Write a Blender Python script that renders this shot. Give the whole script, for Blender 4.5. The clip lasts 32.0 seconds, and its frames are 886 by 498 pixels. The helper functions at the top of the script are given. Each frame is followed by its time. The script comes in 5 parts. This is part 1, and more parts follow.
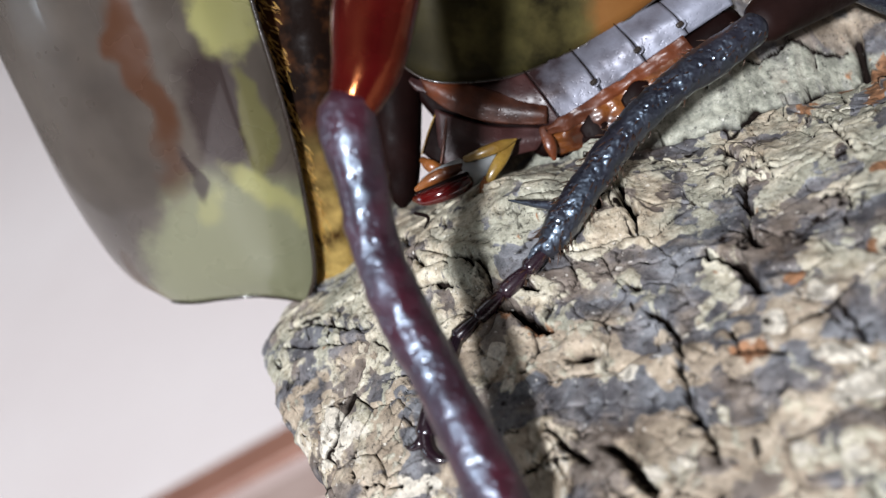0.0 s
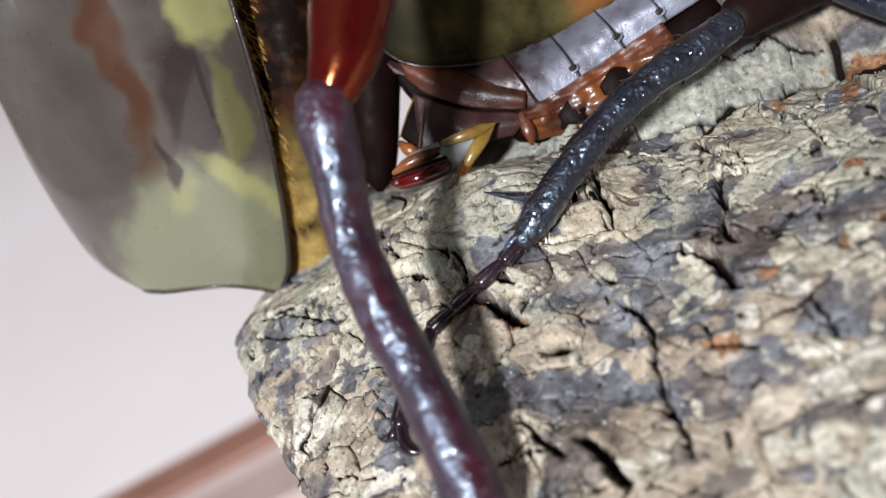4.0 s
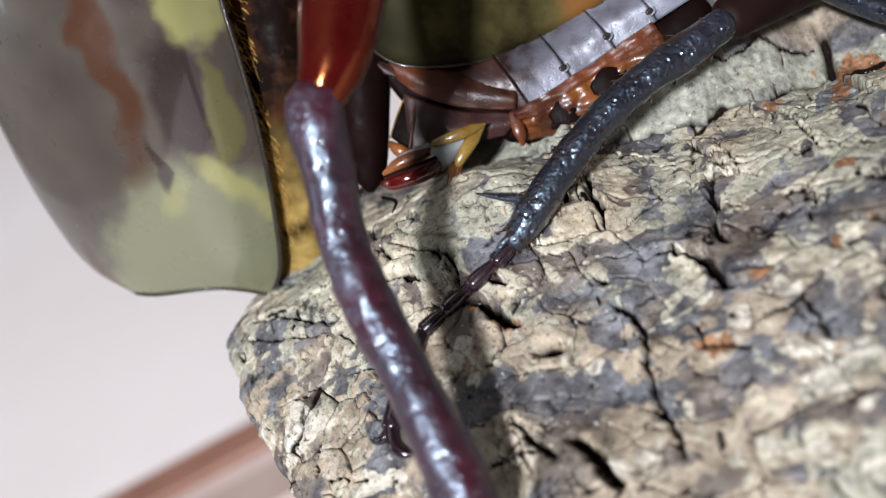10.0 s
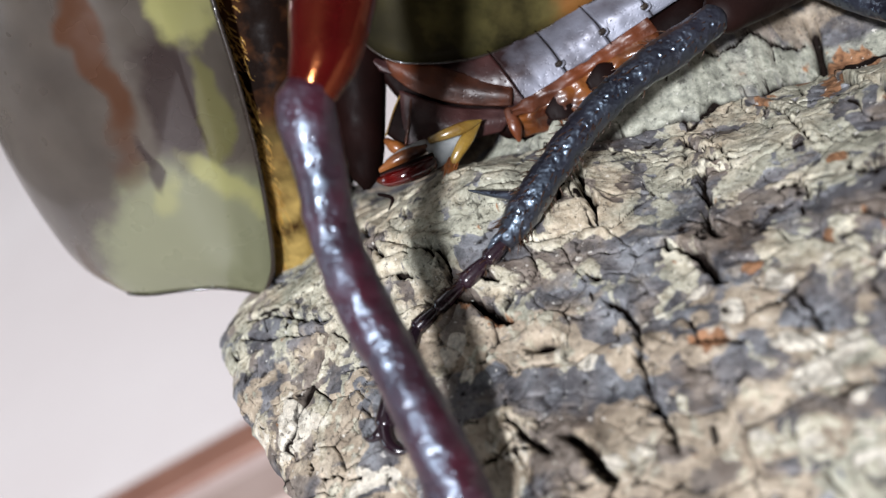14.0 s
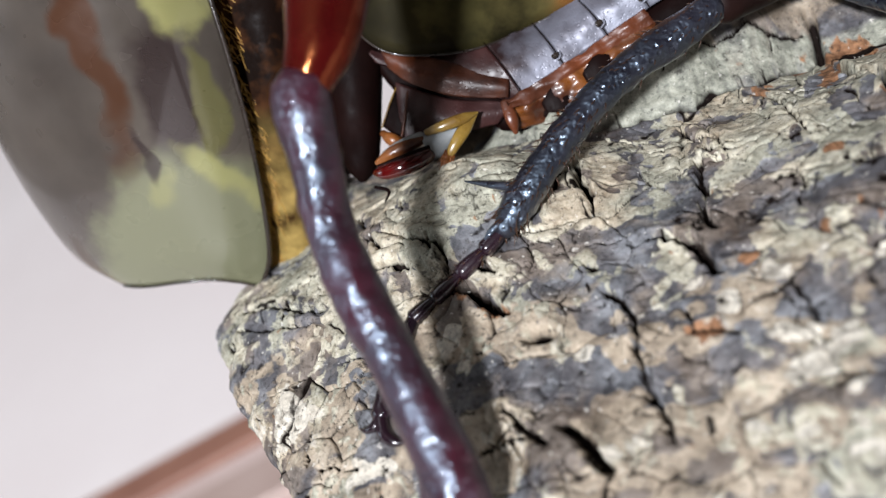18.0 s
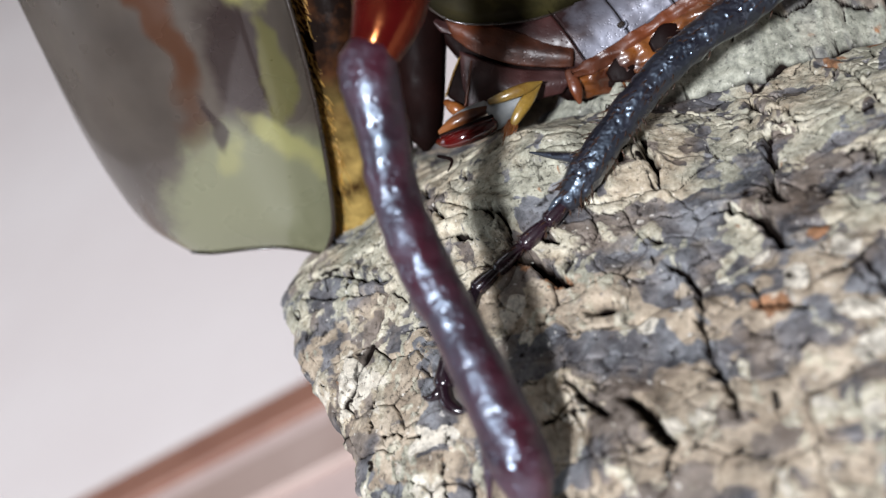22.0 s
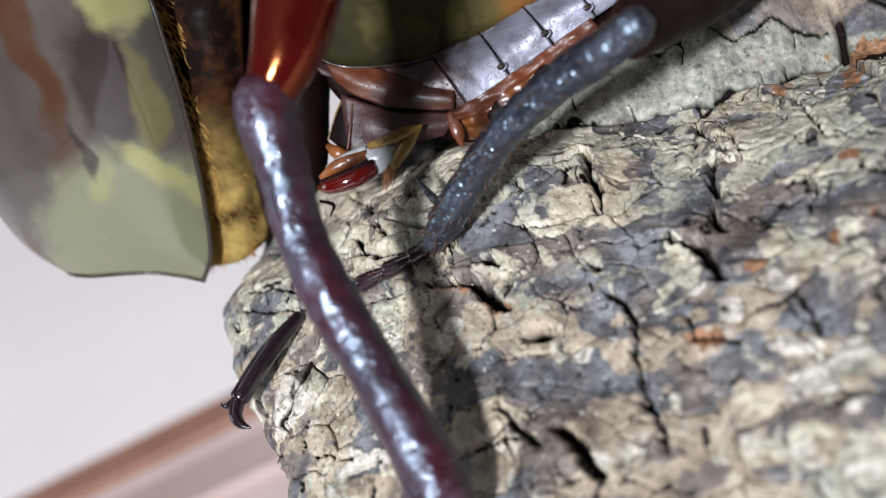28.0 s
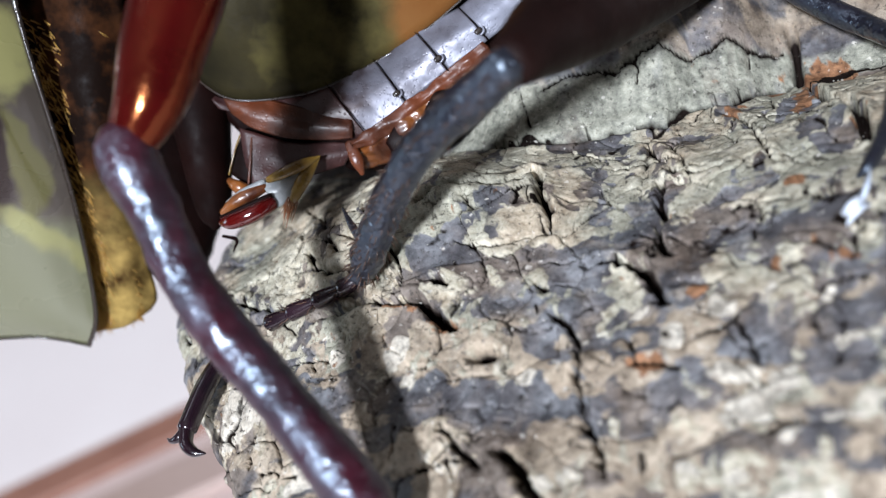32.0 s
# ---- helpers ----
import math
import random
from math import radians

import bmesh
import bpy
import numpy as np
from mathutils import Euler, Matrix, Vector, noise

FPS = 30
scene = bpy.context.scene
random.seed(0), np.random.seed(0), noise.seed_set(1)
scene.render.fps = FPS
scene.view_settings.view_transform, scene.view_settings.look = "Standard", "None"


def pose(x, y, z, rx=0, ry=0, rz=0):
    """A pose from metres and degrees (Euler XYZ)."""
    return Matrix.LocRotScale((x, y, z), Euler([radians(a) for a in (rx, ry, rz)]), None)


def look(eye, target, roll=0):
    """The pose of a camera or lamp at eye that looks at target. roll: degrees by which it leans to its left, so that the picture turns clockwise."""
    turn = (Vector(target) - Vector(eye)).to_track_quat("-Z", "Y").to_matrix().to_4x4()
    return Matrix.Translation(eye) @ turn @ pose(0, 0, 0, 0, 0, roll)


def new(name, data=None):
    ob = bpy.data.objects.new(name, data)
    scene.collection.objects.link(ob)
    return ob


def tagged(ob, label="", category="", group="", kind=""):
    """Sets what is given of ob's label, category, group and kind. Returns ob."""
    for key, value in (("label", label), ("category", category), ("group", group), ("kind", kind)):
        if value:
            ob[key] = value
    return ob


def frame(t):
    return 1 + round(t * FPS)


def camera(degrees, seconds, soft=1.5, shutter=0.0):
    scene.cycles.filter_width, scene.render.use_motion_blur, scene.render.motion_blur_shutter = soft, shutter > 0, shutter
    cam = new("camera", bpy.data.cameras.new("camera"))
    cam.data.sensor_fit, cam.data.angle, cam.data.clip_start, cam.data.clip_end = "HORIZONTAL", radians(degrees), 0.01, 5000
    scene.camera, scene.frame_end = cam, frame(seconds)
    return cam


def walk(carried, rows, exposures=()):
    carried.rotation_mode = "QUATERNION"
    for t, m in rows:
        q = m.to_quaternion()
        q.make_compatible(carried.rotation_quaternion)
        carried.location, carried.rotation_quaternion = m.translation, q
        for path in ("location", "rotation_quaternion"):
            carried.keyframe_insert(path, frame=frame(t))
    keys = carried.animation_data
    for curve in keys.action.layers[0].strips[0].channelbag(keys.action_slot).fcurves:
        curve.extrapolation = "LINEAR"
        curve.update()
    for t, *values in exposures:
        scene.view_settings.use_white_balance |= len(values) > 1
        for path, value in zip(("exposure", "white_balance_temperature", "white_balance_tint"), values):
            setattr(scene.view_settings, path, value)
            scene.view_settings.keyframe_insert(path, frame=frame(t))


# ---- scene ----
MM = 0.001
RADIUS = 39.7  # log radius, mm
# The working frame of the beetle: x along the picture, z towards the lens; the log's axis is the world's x.
LEAN = Matrix(((0.85868, 0.21557, 0.46496, 0.023515),
               (0.22263, 0.66027, -0.71727, -0.001266),
               (-0.46163, 0.71943, 0.51897, 0.08283),
               (0, 0, 0, 1)))
LEAN = Matrix.LocRotScale(LEAN.translation, LEAN.to_quaternion(), None)

# ---------- camera ----------
cam = camera(46, 32.0, soft=1.2)
cam.data.dof.use_dof = True
cam.data.dof.focus_distance = 0.0625
cam.data.dof.aperture_fstop = 30.0
PATH = [
    (0.0, -0.144, 0.344, 60.374, 0.189, 1.804, -0.082), (0.5, -0.223, 0.243, 60.322, 0.254, 1.59, -0.068),
    (1.0, -0.259, 0.181, 60.292, 0.258, 1.416, -0.02), (1.5, -0.262, 0.158, 60.243, 0.207, 1.167, 0.091),
    (2.0, -0.344, 0.26, 60.205, -0.039, 0.885, 0.189), (2.5, -0.339, 0.11, 60.166, 0.002, 0.654, 0.33),
    (3.0, -0.373, 0.165, 60.245, -0.118, 0.453, 0.486), (3.5, -0.349, 0.268, 60.223, -0.198, 0.33, 0.506),
    (5.5, -0.281, 0.261, 60.225, -0.101, 0.252, 0.522), (6.0, -0.349, 0.207, 60.198, -0.077, 0.163, 0.518),
    (6.5, -0.266, 0.04, 60.109, 0.041, 0.175, 0.501), (7.0, -0.271, 0.229, 60.181, -0.154, 0.1, 0.483),
    (7.5, -0.257, 0.251, 60.197, -0.189, 0.09, 0.438), (8.0, -0.229, 0.243, 60.158, -0.144, 0.041, 0.443),
    (8.5, -0.261, 0.281, 60.164, -0.159, -0.011, 0.412), (9.0, -0.203, 0.211, 60.098, -0.084, 0.01, 0.421),
    (9.5, -0.134, 0.149, 60.043, -0.0, 0.028, 0.414), (10.0, -0.195, 0.189, 60.083, -0.037, -0.046, 0.338),
    (10.5, -0.162, 0.181, 60.046, -0.024, -0.023, 0.324), (11.0, -0.232, 0.176, 60.097, 0.012, -0.138, 0.262),
    (11.5, -0.172, 0.149, 60.047, -0.002, -0.088, 0.209), (12.0, -0.122, 0.13, 60.055, -0.028, -0.056, 0.104),
    (12.5, -0.028, 0.005, 59.999, 0.051, 0.007, 0.082), (13.0, -0.0, -0.0, 59.967, 0.0, 0.0, 0.0),
    (13.5, -0.028, 0.097, 60.005, -0.088, -0.153, -0.037), (14.0, -0.061, -0.062, 60.006, 0.041, -0.319, -0.012),
    (14.5, -0.004, -0.019, 60.068, -0.042, -0.404, -0.005), (16.5, -0.017, -0.082, 59.931, -0.214, -0.539, -0.234),
    (17.0, 0.11, -0.082, 59.878, -0.297, -0.356, -0.266), (17.5, 0.056, -0.018, 59.91, -0.414, -0.416, -0.204),
    (18.0, 0.062, -0.149, 59.856, -0.366, -0.412, -0.111), (18.5, 0.063, -0.094, 59.962, -0.32, -0.386, 0.01),
    (19.0, 0.015, -0.167, 59.851, -0.356, -0.157, 0.202), (19.5, -0.003, -0.031, 60.036, -0.887, 0.738, 0.009),
    (20.0, -0.053, -0.165, 60.13, -0.855, 1.423, 0.034), (20.5, -0.112, -0.061, 60.149, -1.209, 2.033, 0.094),
    (21.0, -0.168, -0.144, 60.238, -1.408, 2.485, 0.265), (21.5, -0.264, -0.135, 60.255, -1.722, 2.677, 0.396),
    (22.0, -0.295, -0.153, 60.157, -1.97, 2.763, 0.528), (22.5, -0.131, -0.155, 60.201, -2.088, 2.81, 0.654),
    (23.0, 0.02, -0.27, 60.252, -2.041, 2.838, 0.914), (23.5, 0.026, -0.214, 60.198, -2.103, 2.759, 1.083),
    (24.0, 0.059, -0.173, 60.118, -2.24, 2.7, 1.283), (24.5, 0.025, -0.252, 60.036, -2.3, 2.423, 1.416),
    (26.5, 1.127, -0.034, 59.919, -1.925, 1.788, 1.684), (27.0, 1.761, 0.472, 59.534, -1.964, 1.644, 1.895),
    (27.5, 1.446, 1.364, 59.17, -2.488, 1.287, 2.007), (28.0, 1.486, 1.487, 59.256, -2.385, 1.299, 2.055),
    (28.5, 2.362, 1.929, 59.017, -1.834, 0.629, 2.26), (29.0, 3.133, 1.989, 59.377, -1.361, 0.987, 2.354),
    (29.5, 2.988, 2.326, 59.095, -1.804, 0.908, 2.243), (30.0, 3.828, 2.686, 59.256, -1.438, 0.594, 2.181),
    (30.5, 3.724, 2.704, 59.26, -1.374, 0.427, 2.201), (31.0, 3.858, 2.873, 59.227, -1.409, 0.439, 2.197),
    (31.5, 3.738, 2.775, 59.07, -1.466, 0.353, 2.437), (32.0, 3.624, 2.626, 59.016, -2.387, 0.639, 2.895)
]
walk(cam, [(t, LEAN @ pose(x * MM, y * MM, z * MM, rx, ry, rz)) for t, x, y, z, rx, ry, rz in PATH],
     exposures=[(0, -0.03, 6500, 10), (19, -0.03, 6500, 10), (22, -0.1, 6480, 10), (24.5, -0.12, 6450, 10), (28, -0.05, 6350, 10), (30, 0.02, 6250, 10), (32, 0.0, 6150, 10)])

# ---------- world and light ----------
world = bpy.data.worlds.new("world")
scene.world = world
world.use_nodes = True
world.node_tree.nodes["Background"].inputs[0].default_value = (0.9, 0.9, 1.0, 1)
world.node_tree.nodes["Background"].inputs[1].default_value = 0.02


def area(name, where, target, size, power, colour):
    lamp = bpy.data.lights.new(name, "AREA")
    lamp.shape, lamp.size, lamp.energy, lamp.color = "DISK", size, power, colour
    ob = new(name, lamp)
    ob.matrix_world = look(where, target)
    return ob


area("wall_lamp_light", (0.27, -1.50, 1.13), (0.03, 0, 0.08), 0.17, 66, (0.91, 0.935, 1.0))
panel = area("ceiling_panel_light", (-0.48, 0.16, 1.60), (0.03, 0, 0.08), 0.7, 2, (0.9, 0.92, 1.0))
panel.data.shape, panel.data.size_y = "RECTANGLE", 0.35
sky = area("window_light", (-1.58, -0.55, 0.85), (0.02, 0, 0.06), 0.62, 5, (0.74, 0.88, 1.0))
sky.data.shape, sky.data.size_y = "RECTANGLE", 0.6


# ---------- materials ----------
def material(name):
    m = bpy.data.materials.new(name)
    m.use_nodes = True
    nt = m.node_tree
    return m, nt, nt.nodes["Principled BSDF"]


def node(nt, kind, **values):
    n = nt.nodes.new(kind)
    for key, value in values.items():
        n.inputs[key.replace("_", " ")].default_value = value
    return n


def coords(nt, scale=(1, 1, 1)):
    tc = nt.nodes.new("ShaderNodeTexCoord")
    mp = node(nt, "ShaderNodeMapping", Scale=scale)
    nt.links.new(tc.outputs["Object"], mp.inputs[0])
    return mp.outputs[0]


def ramp(nt, factor, stops):
    r = nt.nodes.new("ShaderNodeValToRGB")
    while len(r.color_ramp.elements) < len(stops):
        r.color_ramp.elements.new(0.5)
    for e, (p, c) in zip(r.color_ramp.elements, stops):
        e.position, e.color = p, (*c, 1)
    nt.links.new(factor, r.inputs[0])
    return r.outputs[0]


def bump(nt, height, strength, distance, before=None):
    b = node(nt, "ShaderNodeBump", Strength=strength, Distance=distance)
    nt.links.new(height, b.inputs["Height"])
    if before:
        nt.links.new(before, b.inputs["Normal"])
    return b.outputs[0]


def noise_tex(nt, vec, scale, detail=4, rough=0.6):
    n = node(nt, "ShaderNodeTexNoise", Scale=scale, Detail=detail, Roughness=rough)
    nt.links.new(vec, n.inputs["Vector"])
    return n.outputs["Fac"]


def horn(name, dark, light, rough=0.25, pits=0.5, metallic=0.0, coat=0.5, scale=250, pit_scale=2200, glow=0.0, depth=0.00006, shine=0.5, low=0.3, coat_rough=0.08, grain=0.0):
    """Chitin: two tones of one colour, fine pits and knobbly grain, a lacquered coat."""
    m, nt, b = material(name)
    v = coords(nt)
    n = noise_tex(nt, v, scale, 5)
    col = ramp(nt, n, [(low, dark), (low + 0.4, light)])
    nt.links.new(col, b.inputs["Base Color"])
    b.inputs["Metallic"].default_value = metallic
    b.inputs["Specular IOR Level"].default_value = shine
    b.inputs["Coat Weight"].default_value = coat
    b.inputs["Coat Roughness"].default_value = coat_rough
    if glow:
        b.inputs["Subsurface Weight"].default_value = glow
        b.inputs["Subsurface Radius"].default_value = (0.002, 0.0008, 0.0004)
        b.inputs["Subsurface Scale"].default_value = 1.0
    rr = ramp(nt, noise_tex(nt, v, scale * 2.5, 3), [(0.3, (rough * 0.7,) * 3), (0.7, (rough * 1.4,) * 3)])
    nt.links.new(rr, b.inputs["Roughness"])
    vo = node(nt, "ShaderNodeTexVoronoi", Scale=pit_scale)
    nt.links.new(v, vo.inputs["Vector"])
    pit = ramp(nt, vo.outputs["Distance"], [(0.0, (0, 0, 0)), (0.35, (1, 1, 1))])
    n1 = bump(nt, pit, pits, depth)
    if grain:
        n1 = bump(nt, noise_tex(nt, v, 1300, 2, 0.5), 1.0, grain, n1)
    n2 = bump(nt, n, 0.3, 0.0003, n1)
    nt.links.new(n2, b.inputs["Normal"])
    nt.links.new(n1, b.inputs["Coat Normal"])
    return m


def plain(name, a, c, rough, scale=120, relief=0.2, distance=0.0004):
    m, nt, b = material(name)
    v = coords(nt)
    n = noise_tex(nt, v, scale, 6)
    nt.links.new(ramp(nt, n, [(0.3, a), (0.7, c)]), b.inputs["Base Color"])
    b.inputs["Roughness"].default_value = rough
    nt.links.new(bump(nt, n, relief, distance), b.inputs["Normal"])
    return m


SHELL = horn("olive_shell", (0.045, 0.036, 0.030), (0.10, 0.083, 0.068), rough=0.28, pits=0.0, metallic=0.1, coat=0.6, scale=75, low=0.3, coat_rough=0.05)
ELYTRA = horn("golden_elytra", (0.008, 0.007, 0.004), (0.115, 0.096, 0.033), rough=0.34, pits=0.10, metallic=0.0, coat=0.0, scale=170, low=0.32, coat_rough=0.2, depth=0.00003, shine=0.03)
RIM = horn("black_rim", (0.012, 0.009, 0.007), (0.03, 0.02, 0.015), rough=0.3)
FEMUR = horn("red_femur", (0.020, 0.001, 0.0015), (0.050, 0.003, 0.003), rough=0.13, pits=0.03, coat=0.0, glow=0.02, shine=1.0)
FEMUR.node_tree.nodes["Principled BSDF"].inputs["Specular Tint"].default_value = (1.0, 0.36, 0.13, 1)
TIBIA = horn("plum_tibia", (0.012, 0.002, 0.005), (0.055, 0.005, 0.013), rough=0.40, pits=0.6, coat=0.2, pit_scale=1900, depth=0.00008, coat_rough=0.10, shine=1.0, grain=0.00012)
BLACKLEG = horn("black_tibia", (0.004, 0.004, 0.008), (0.014, 0.011, 0.018), rough=0.36, pits=0.8, coat=0.4, pit_scale=1900, depth=0.0001, coat_rough=0.12, shine=1.0, grain=0.00022)
CLAW = horn("plum_claw", (0.006, 0.003, 0.006), (0.022, 0.008, 0.014), rough=0.22, pits=0.05, coat=0.5)
PLATE = horn("brown_plate", (0.022, 0.006, 0.003), (0.17, 0.042, 0.012), rough=0.45, pits=0.4, coat=0.08, scale=190, pit_scale=3600, coat_rough=0.25, depth=0.00005, low=0.32)
DARKPLATE = horn("purple_plate", (0.016, 0.005, 0.005), (0.075, 0.024, 0.021), rough=0.45, pits=0.4, coat=0.06, scale=200, pit_scale=4000, coat_rough=0.25, depth=0.00005)
AMBER = horn("amber_skin", (0.05, 0.012, 0.004), (0.30, 0.10, 0.02), rough=0.34, pits=0.4, coat=0.4, scale=380, low=0.36, pit_scale=3200, coat_rough=0.15)
HONEY = horn("honey_spine", (0.09, 0.040, 0.008), (0.30, 0.19, 0.035), rough=0.28, pits=0.2, coat=0.5, scale=500, low=0.3)
# brown chitin with the window's silver sheen put into its colour
SILVER_SHEEN = horn("silver_sheen", (0.022, 0.009, 0.009), (0.30, 0.32, 0.39), rough=0.45, pits=0.3, metallic=0.35, coat=0.1, scale=150, pit_scale=4600, depth=0.00007, low=0.36, coat_rough=0.25)
BODY = horn("dark_body", (0.003, 0.001, 0.0008), (0.009, 0.003, 0.0025), rough=0.6, pits=0.1, coat=0.0, shine=0.06)
RED = horn("ruby_joint", (0.035, 0.001, 0.001), (0.085, 0.003, 0.003), rough=0.08, pits=0.02, coat=1.0, glow=0.03)
for leg_skin, index in ((TIBIA, 1.6), (BLACKLEG, 1.62)):
    leg_skin.node_tree.nodes["Principled BSDF"].inputs["IOR"].default_value = index
    leg_skin.node_tree.nodes["Principled BSDF"].inputs["Specular Tint"].default_value = (0.62, 0.80, 1.0, 1)
COXA = horn("smoky_femur", (0.003, 0.001, 0.001), (0.016, 0.006, 0.005), rough=0.5, pits=0.2, coat=0.0, scale=130, shine=0.12)
CREAM = plain("cream_skin", (0.20, 0.22, 0.23), (0.34, 0.35, 0.35), 0.3, 700)
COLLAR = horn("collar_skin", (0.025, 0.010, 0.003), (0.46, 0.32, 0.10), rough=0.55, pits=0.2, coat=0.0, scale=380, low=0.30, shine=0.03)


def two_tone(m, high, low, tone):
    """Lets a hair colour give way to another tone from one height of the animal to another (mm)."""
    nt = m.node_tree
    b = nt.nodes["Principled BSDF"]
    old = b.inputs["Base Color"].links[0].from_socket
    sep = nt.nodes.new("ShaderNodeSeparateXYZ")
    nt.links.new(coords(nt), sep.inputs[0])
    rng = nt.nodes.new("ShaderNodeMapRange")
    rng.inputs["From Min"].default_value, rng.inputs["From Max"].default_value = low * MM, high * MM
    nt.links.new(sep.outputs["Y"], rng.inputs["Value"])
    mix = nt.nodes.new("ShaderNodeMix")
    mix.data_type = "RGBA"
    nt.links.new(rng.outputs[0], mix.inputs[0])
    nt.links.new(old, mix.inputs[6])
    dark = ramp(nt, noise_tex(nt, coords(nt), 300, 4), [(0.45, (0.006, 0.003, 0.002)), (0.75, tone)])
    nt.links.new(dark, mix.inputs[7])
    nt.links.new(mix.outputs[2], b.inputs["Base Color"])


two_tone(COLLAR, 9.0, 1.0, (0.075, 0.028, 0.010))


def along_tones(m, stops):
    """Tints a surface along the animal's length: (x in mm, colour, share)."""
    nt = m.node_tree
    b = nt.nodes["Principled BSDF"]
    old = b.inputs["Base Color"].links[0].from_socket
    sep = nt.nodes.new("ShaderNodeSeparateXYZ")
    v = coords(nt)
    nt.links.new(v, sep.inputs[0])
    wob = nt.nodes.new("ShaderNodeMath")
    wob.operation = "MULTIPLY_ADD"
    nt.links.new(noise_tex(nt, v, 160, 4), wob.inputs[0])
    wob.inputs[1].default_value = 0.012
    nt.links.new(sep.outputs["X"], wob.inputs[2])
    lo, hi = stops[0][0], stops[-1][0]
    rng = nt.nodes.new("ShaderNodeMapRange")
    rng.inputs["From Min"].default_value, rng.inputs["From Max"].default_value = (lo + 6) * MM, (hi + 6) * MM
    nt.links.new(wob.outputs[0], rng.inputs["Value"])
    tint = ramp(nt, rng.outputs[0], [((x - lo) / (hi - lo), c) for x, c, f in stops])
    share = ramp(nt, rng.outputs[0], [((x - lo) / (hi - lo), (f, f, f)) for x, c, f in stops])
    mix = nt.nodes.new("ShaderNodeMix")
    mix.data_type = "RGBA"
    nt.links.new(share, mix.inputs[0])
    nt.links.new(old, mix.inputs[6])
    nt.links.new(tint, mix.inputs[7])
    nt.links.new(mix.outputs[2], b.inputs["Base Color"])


# dark and orange reflections painted into the wing case's colour along its length
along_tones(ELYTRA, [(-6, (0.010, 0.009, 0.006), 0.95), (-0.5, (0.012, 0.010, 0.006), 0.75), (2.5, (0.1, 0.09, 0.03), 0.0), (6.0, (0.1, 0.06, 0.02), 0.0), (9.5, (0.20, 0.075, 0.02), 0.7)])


def colour_patch(m, where, radii, turn, tone, share, soft=0.25, ragged=0.5):
    """One oval patch of painted colour with an uneven edge: centre and half-axes in mm, turned by degrees."""
    nt = m.node_tree
    b = nt.nodes["Principled BSDF"]
    old = b.inputs["Base Color"].links[0].from_socket
    v = coords(nt)
    wob = node(nt, "ShaderNodeTexNoise", Scale=170, Detail=3)
    nt.links.new(v, wob.inputs["Vector"])
    far_off = nt.nodes.new("ShaderNodeVectorMath")
    far_off.operation = "MULTIPLY_ADD"
    nt.links.new(wob.outputs["Color"], far_off.inputs[0])
    far_off.inputs[1].default_value = (0.005, 0.005, 0.005)
    nt.links.new(v, far_off.inputs[2])
    sub = nt.nodes.new("ShaderNodeVectorMath")
    sub.operation = "SUBTRACT"
    nt.links.new(far_off.outputs[0], sub.inputs[0])
    sub.inputs[1].default_value = (where[0] * MM + 0.0025, where[1] * MM + 0.0025, 0)
    rot = nt.nodes.new("ShaderNodeVectorRotate")
    rot.rotation_type = "Z_AXIS"
    rot.inputs["Angle"].default_value = radians(-turn)
    nt.links.new(sub.outputs[0], rot.inputs["Vector"])
    mul = nt.nodes.new("ShaderNodeVectorMath")
    mul.operation = "MULTIPLY"
    nt.links.new(rot.outputs[0], mul.inputs[0])
    mul.inputs[1].default_value = (1 / (radii[0] * MM), 1 / (radii[1] * MM), 0)
    size = nt.nodes.new("ShaderNodeVectorMath")
    size.operation = "LENGTH"
    nt.links.new(mul.outputs[0], size.inputs[0])
    add = nt.nodes.new("ShaderNodeMath")
    add.operation = "MULTIPLY_ADD"
    nt.links.new(noise_tex(nt, v, 240, 4), add.inputs[0])
    add.inputs[1].default_value = ragged
    nt.links.new(size.outputs["Value"], add.inputs[2])
    rng = nt.nodes.new("ShaderNodeMapRange")
    rng.interpolation_type = "SMOOTHSTEP"
    for key, value in (("From Min", 1 + ragged / 2 - soft), ("From Max", 1 + ragged / 2 + soft), ("To Min", share), ("To Max", 0.0)):
        rng.inputs[key].default_value = value
    nt.links.new(add.outputs[0], rng.inputs["Value"])
    mix = nt.nodes.new("ShaderNodeMix")
    mix.data_type = "RGBA"
    nt.links.new(rng.outputs[0], mix.inputs[0])
    nt.links.new(old, mix.inputs[6])
    mix.inputs[7].default_value = (*tone, 1)
    nt.links.new(mix.outputs[2], b.inputs["Base Color"])


# neck shield with reflections painted in: pale olive below, brown bands, yellow flecks above
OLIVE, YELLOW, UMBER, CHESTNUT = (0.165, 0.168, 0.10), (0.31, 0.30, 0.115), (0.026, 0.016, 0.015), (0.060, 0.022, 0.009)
colour_patch(SHELL, (-15.9, 0.0), (7.6, 5.4), 12, OLIVE, 0.95, 0.2, 0.9)
colour_patch(SHELL, (-16.9, 9.2), (2.3, 4.2), 5, UMBER, 0.9, 0.3, 1.1)
colour_patch(SHELL, (-14.4, 8.6), (0.9, 3.8), 12, (0.12, 0.112, 0.04), 0.9, 0.3, 1.0)
colour_patch(SHELL, (-15.7, 14.6), (1.8, 2.2), 20, YELLOW, 0.85, 0.3, 1.3)
colour_patch(SHELL, (-13.7, 4.2), (2.7, 0.9), -25, YELLOW, 0.75, 0.5, 1.6)
colour_patch(SHELL, (-17.6, 3.0), (0.8, 1.2), 30, YELLOW, 0.4, 0.5, 1.4)
colour_patch(SHELL, (-21.8, 12.0), (1.1, 7.5), 14, CHESTNUT, 0.9, 0.4, 0.9)
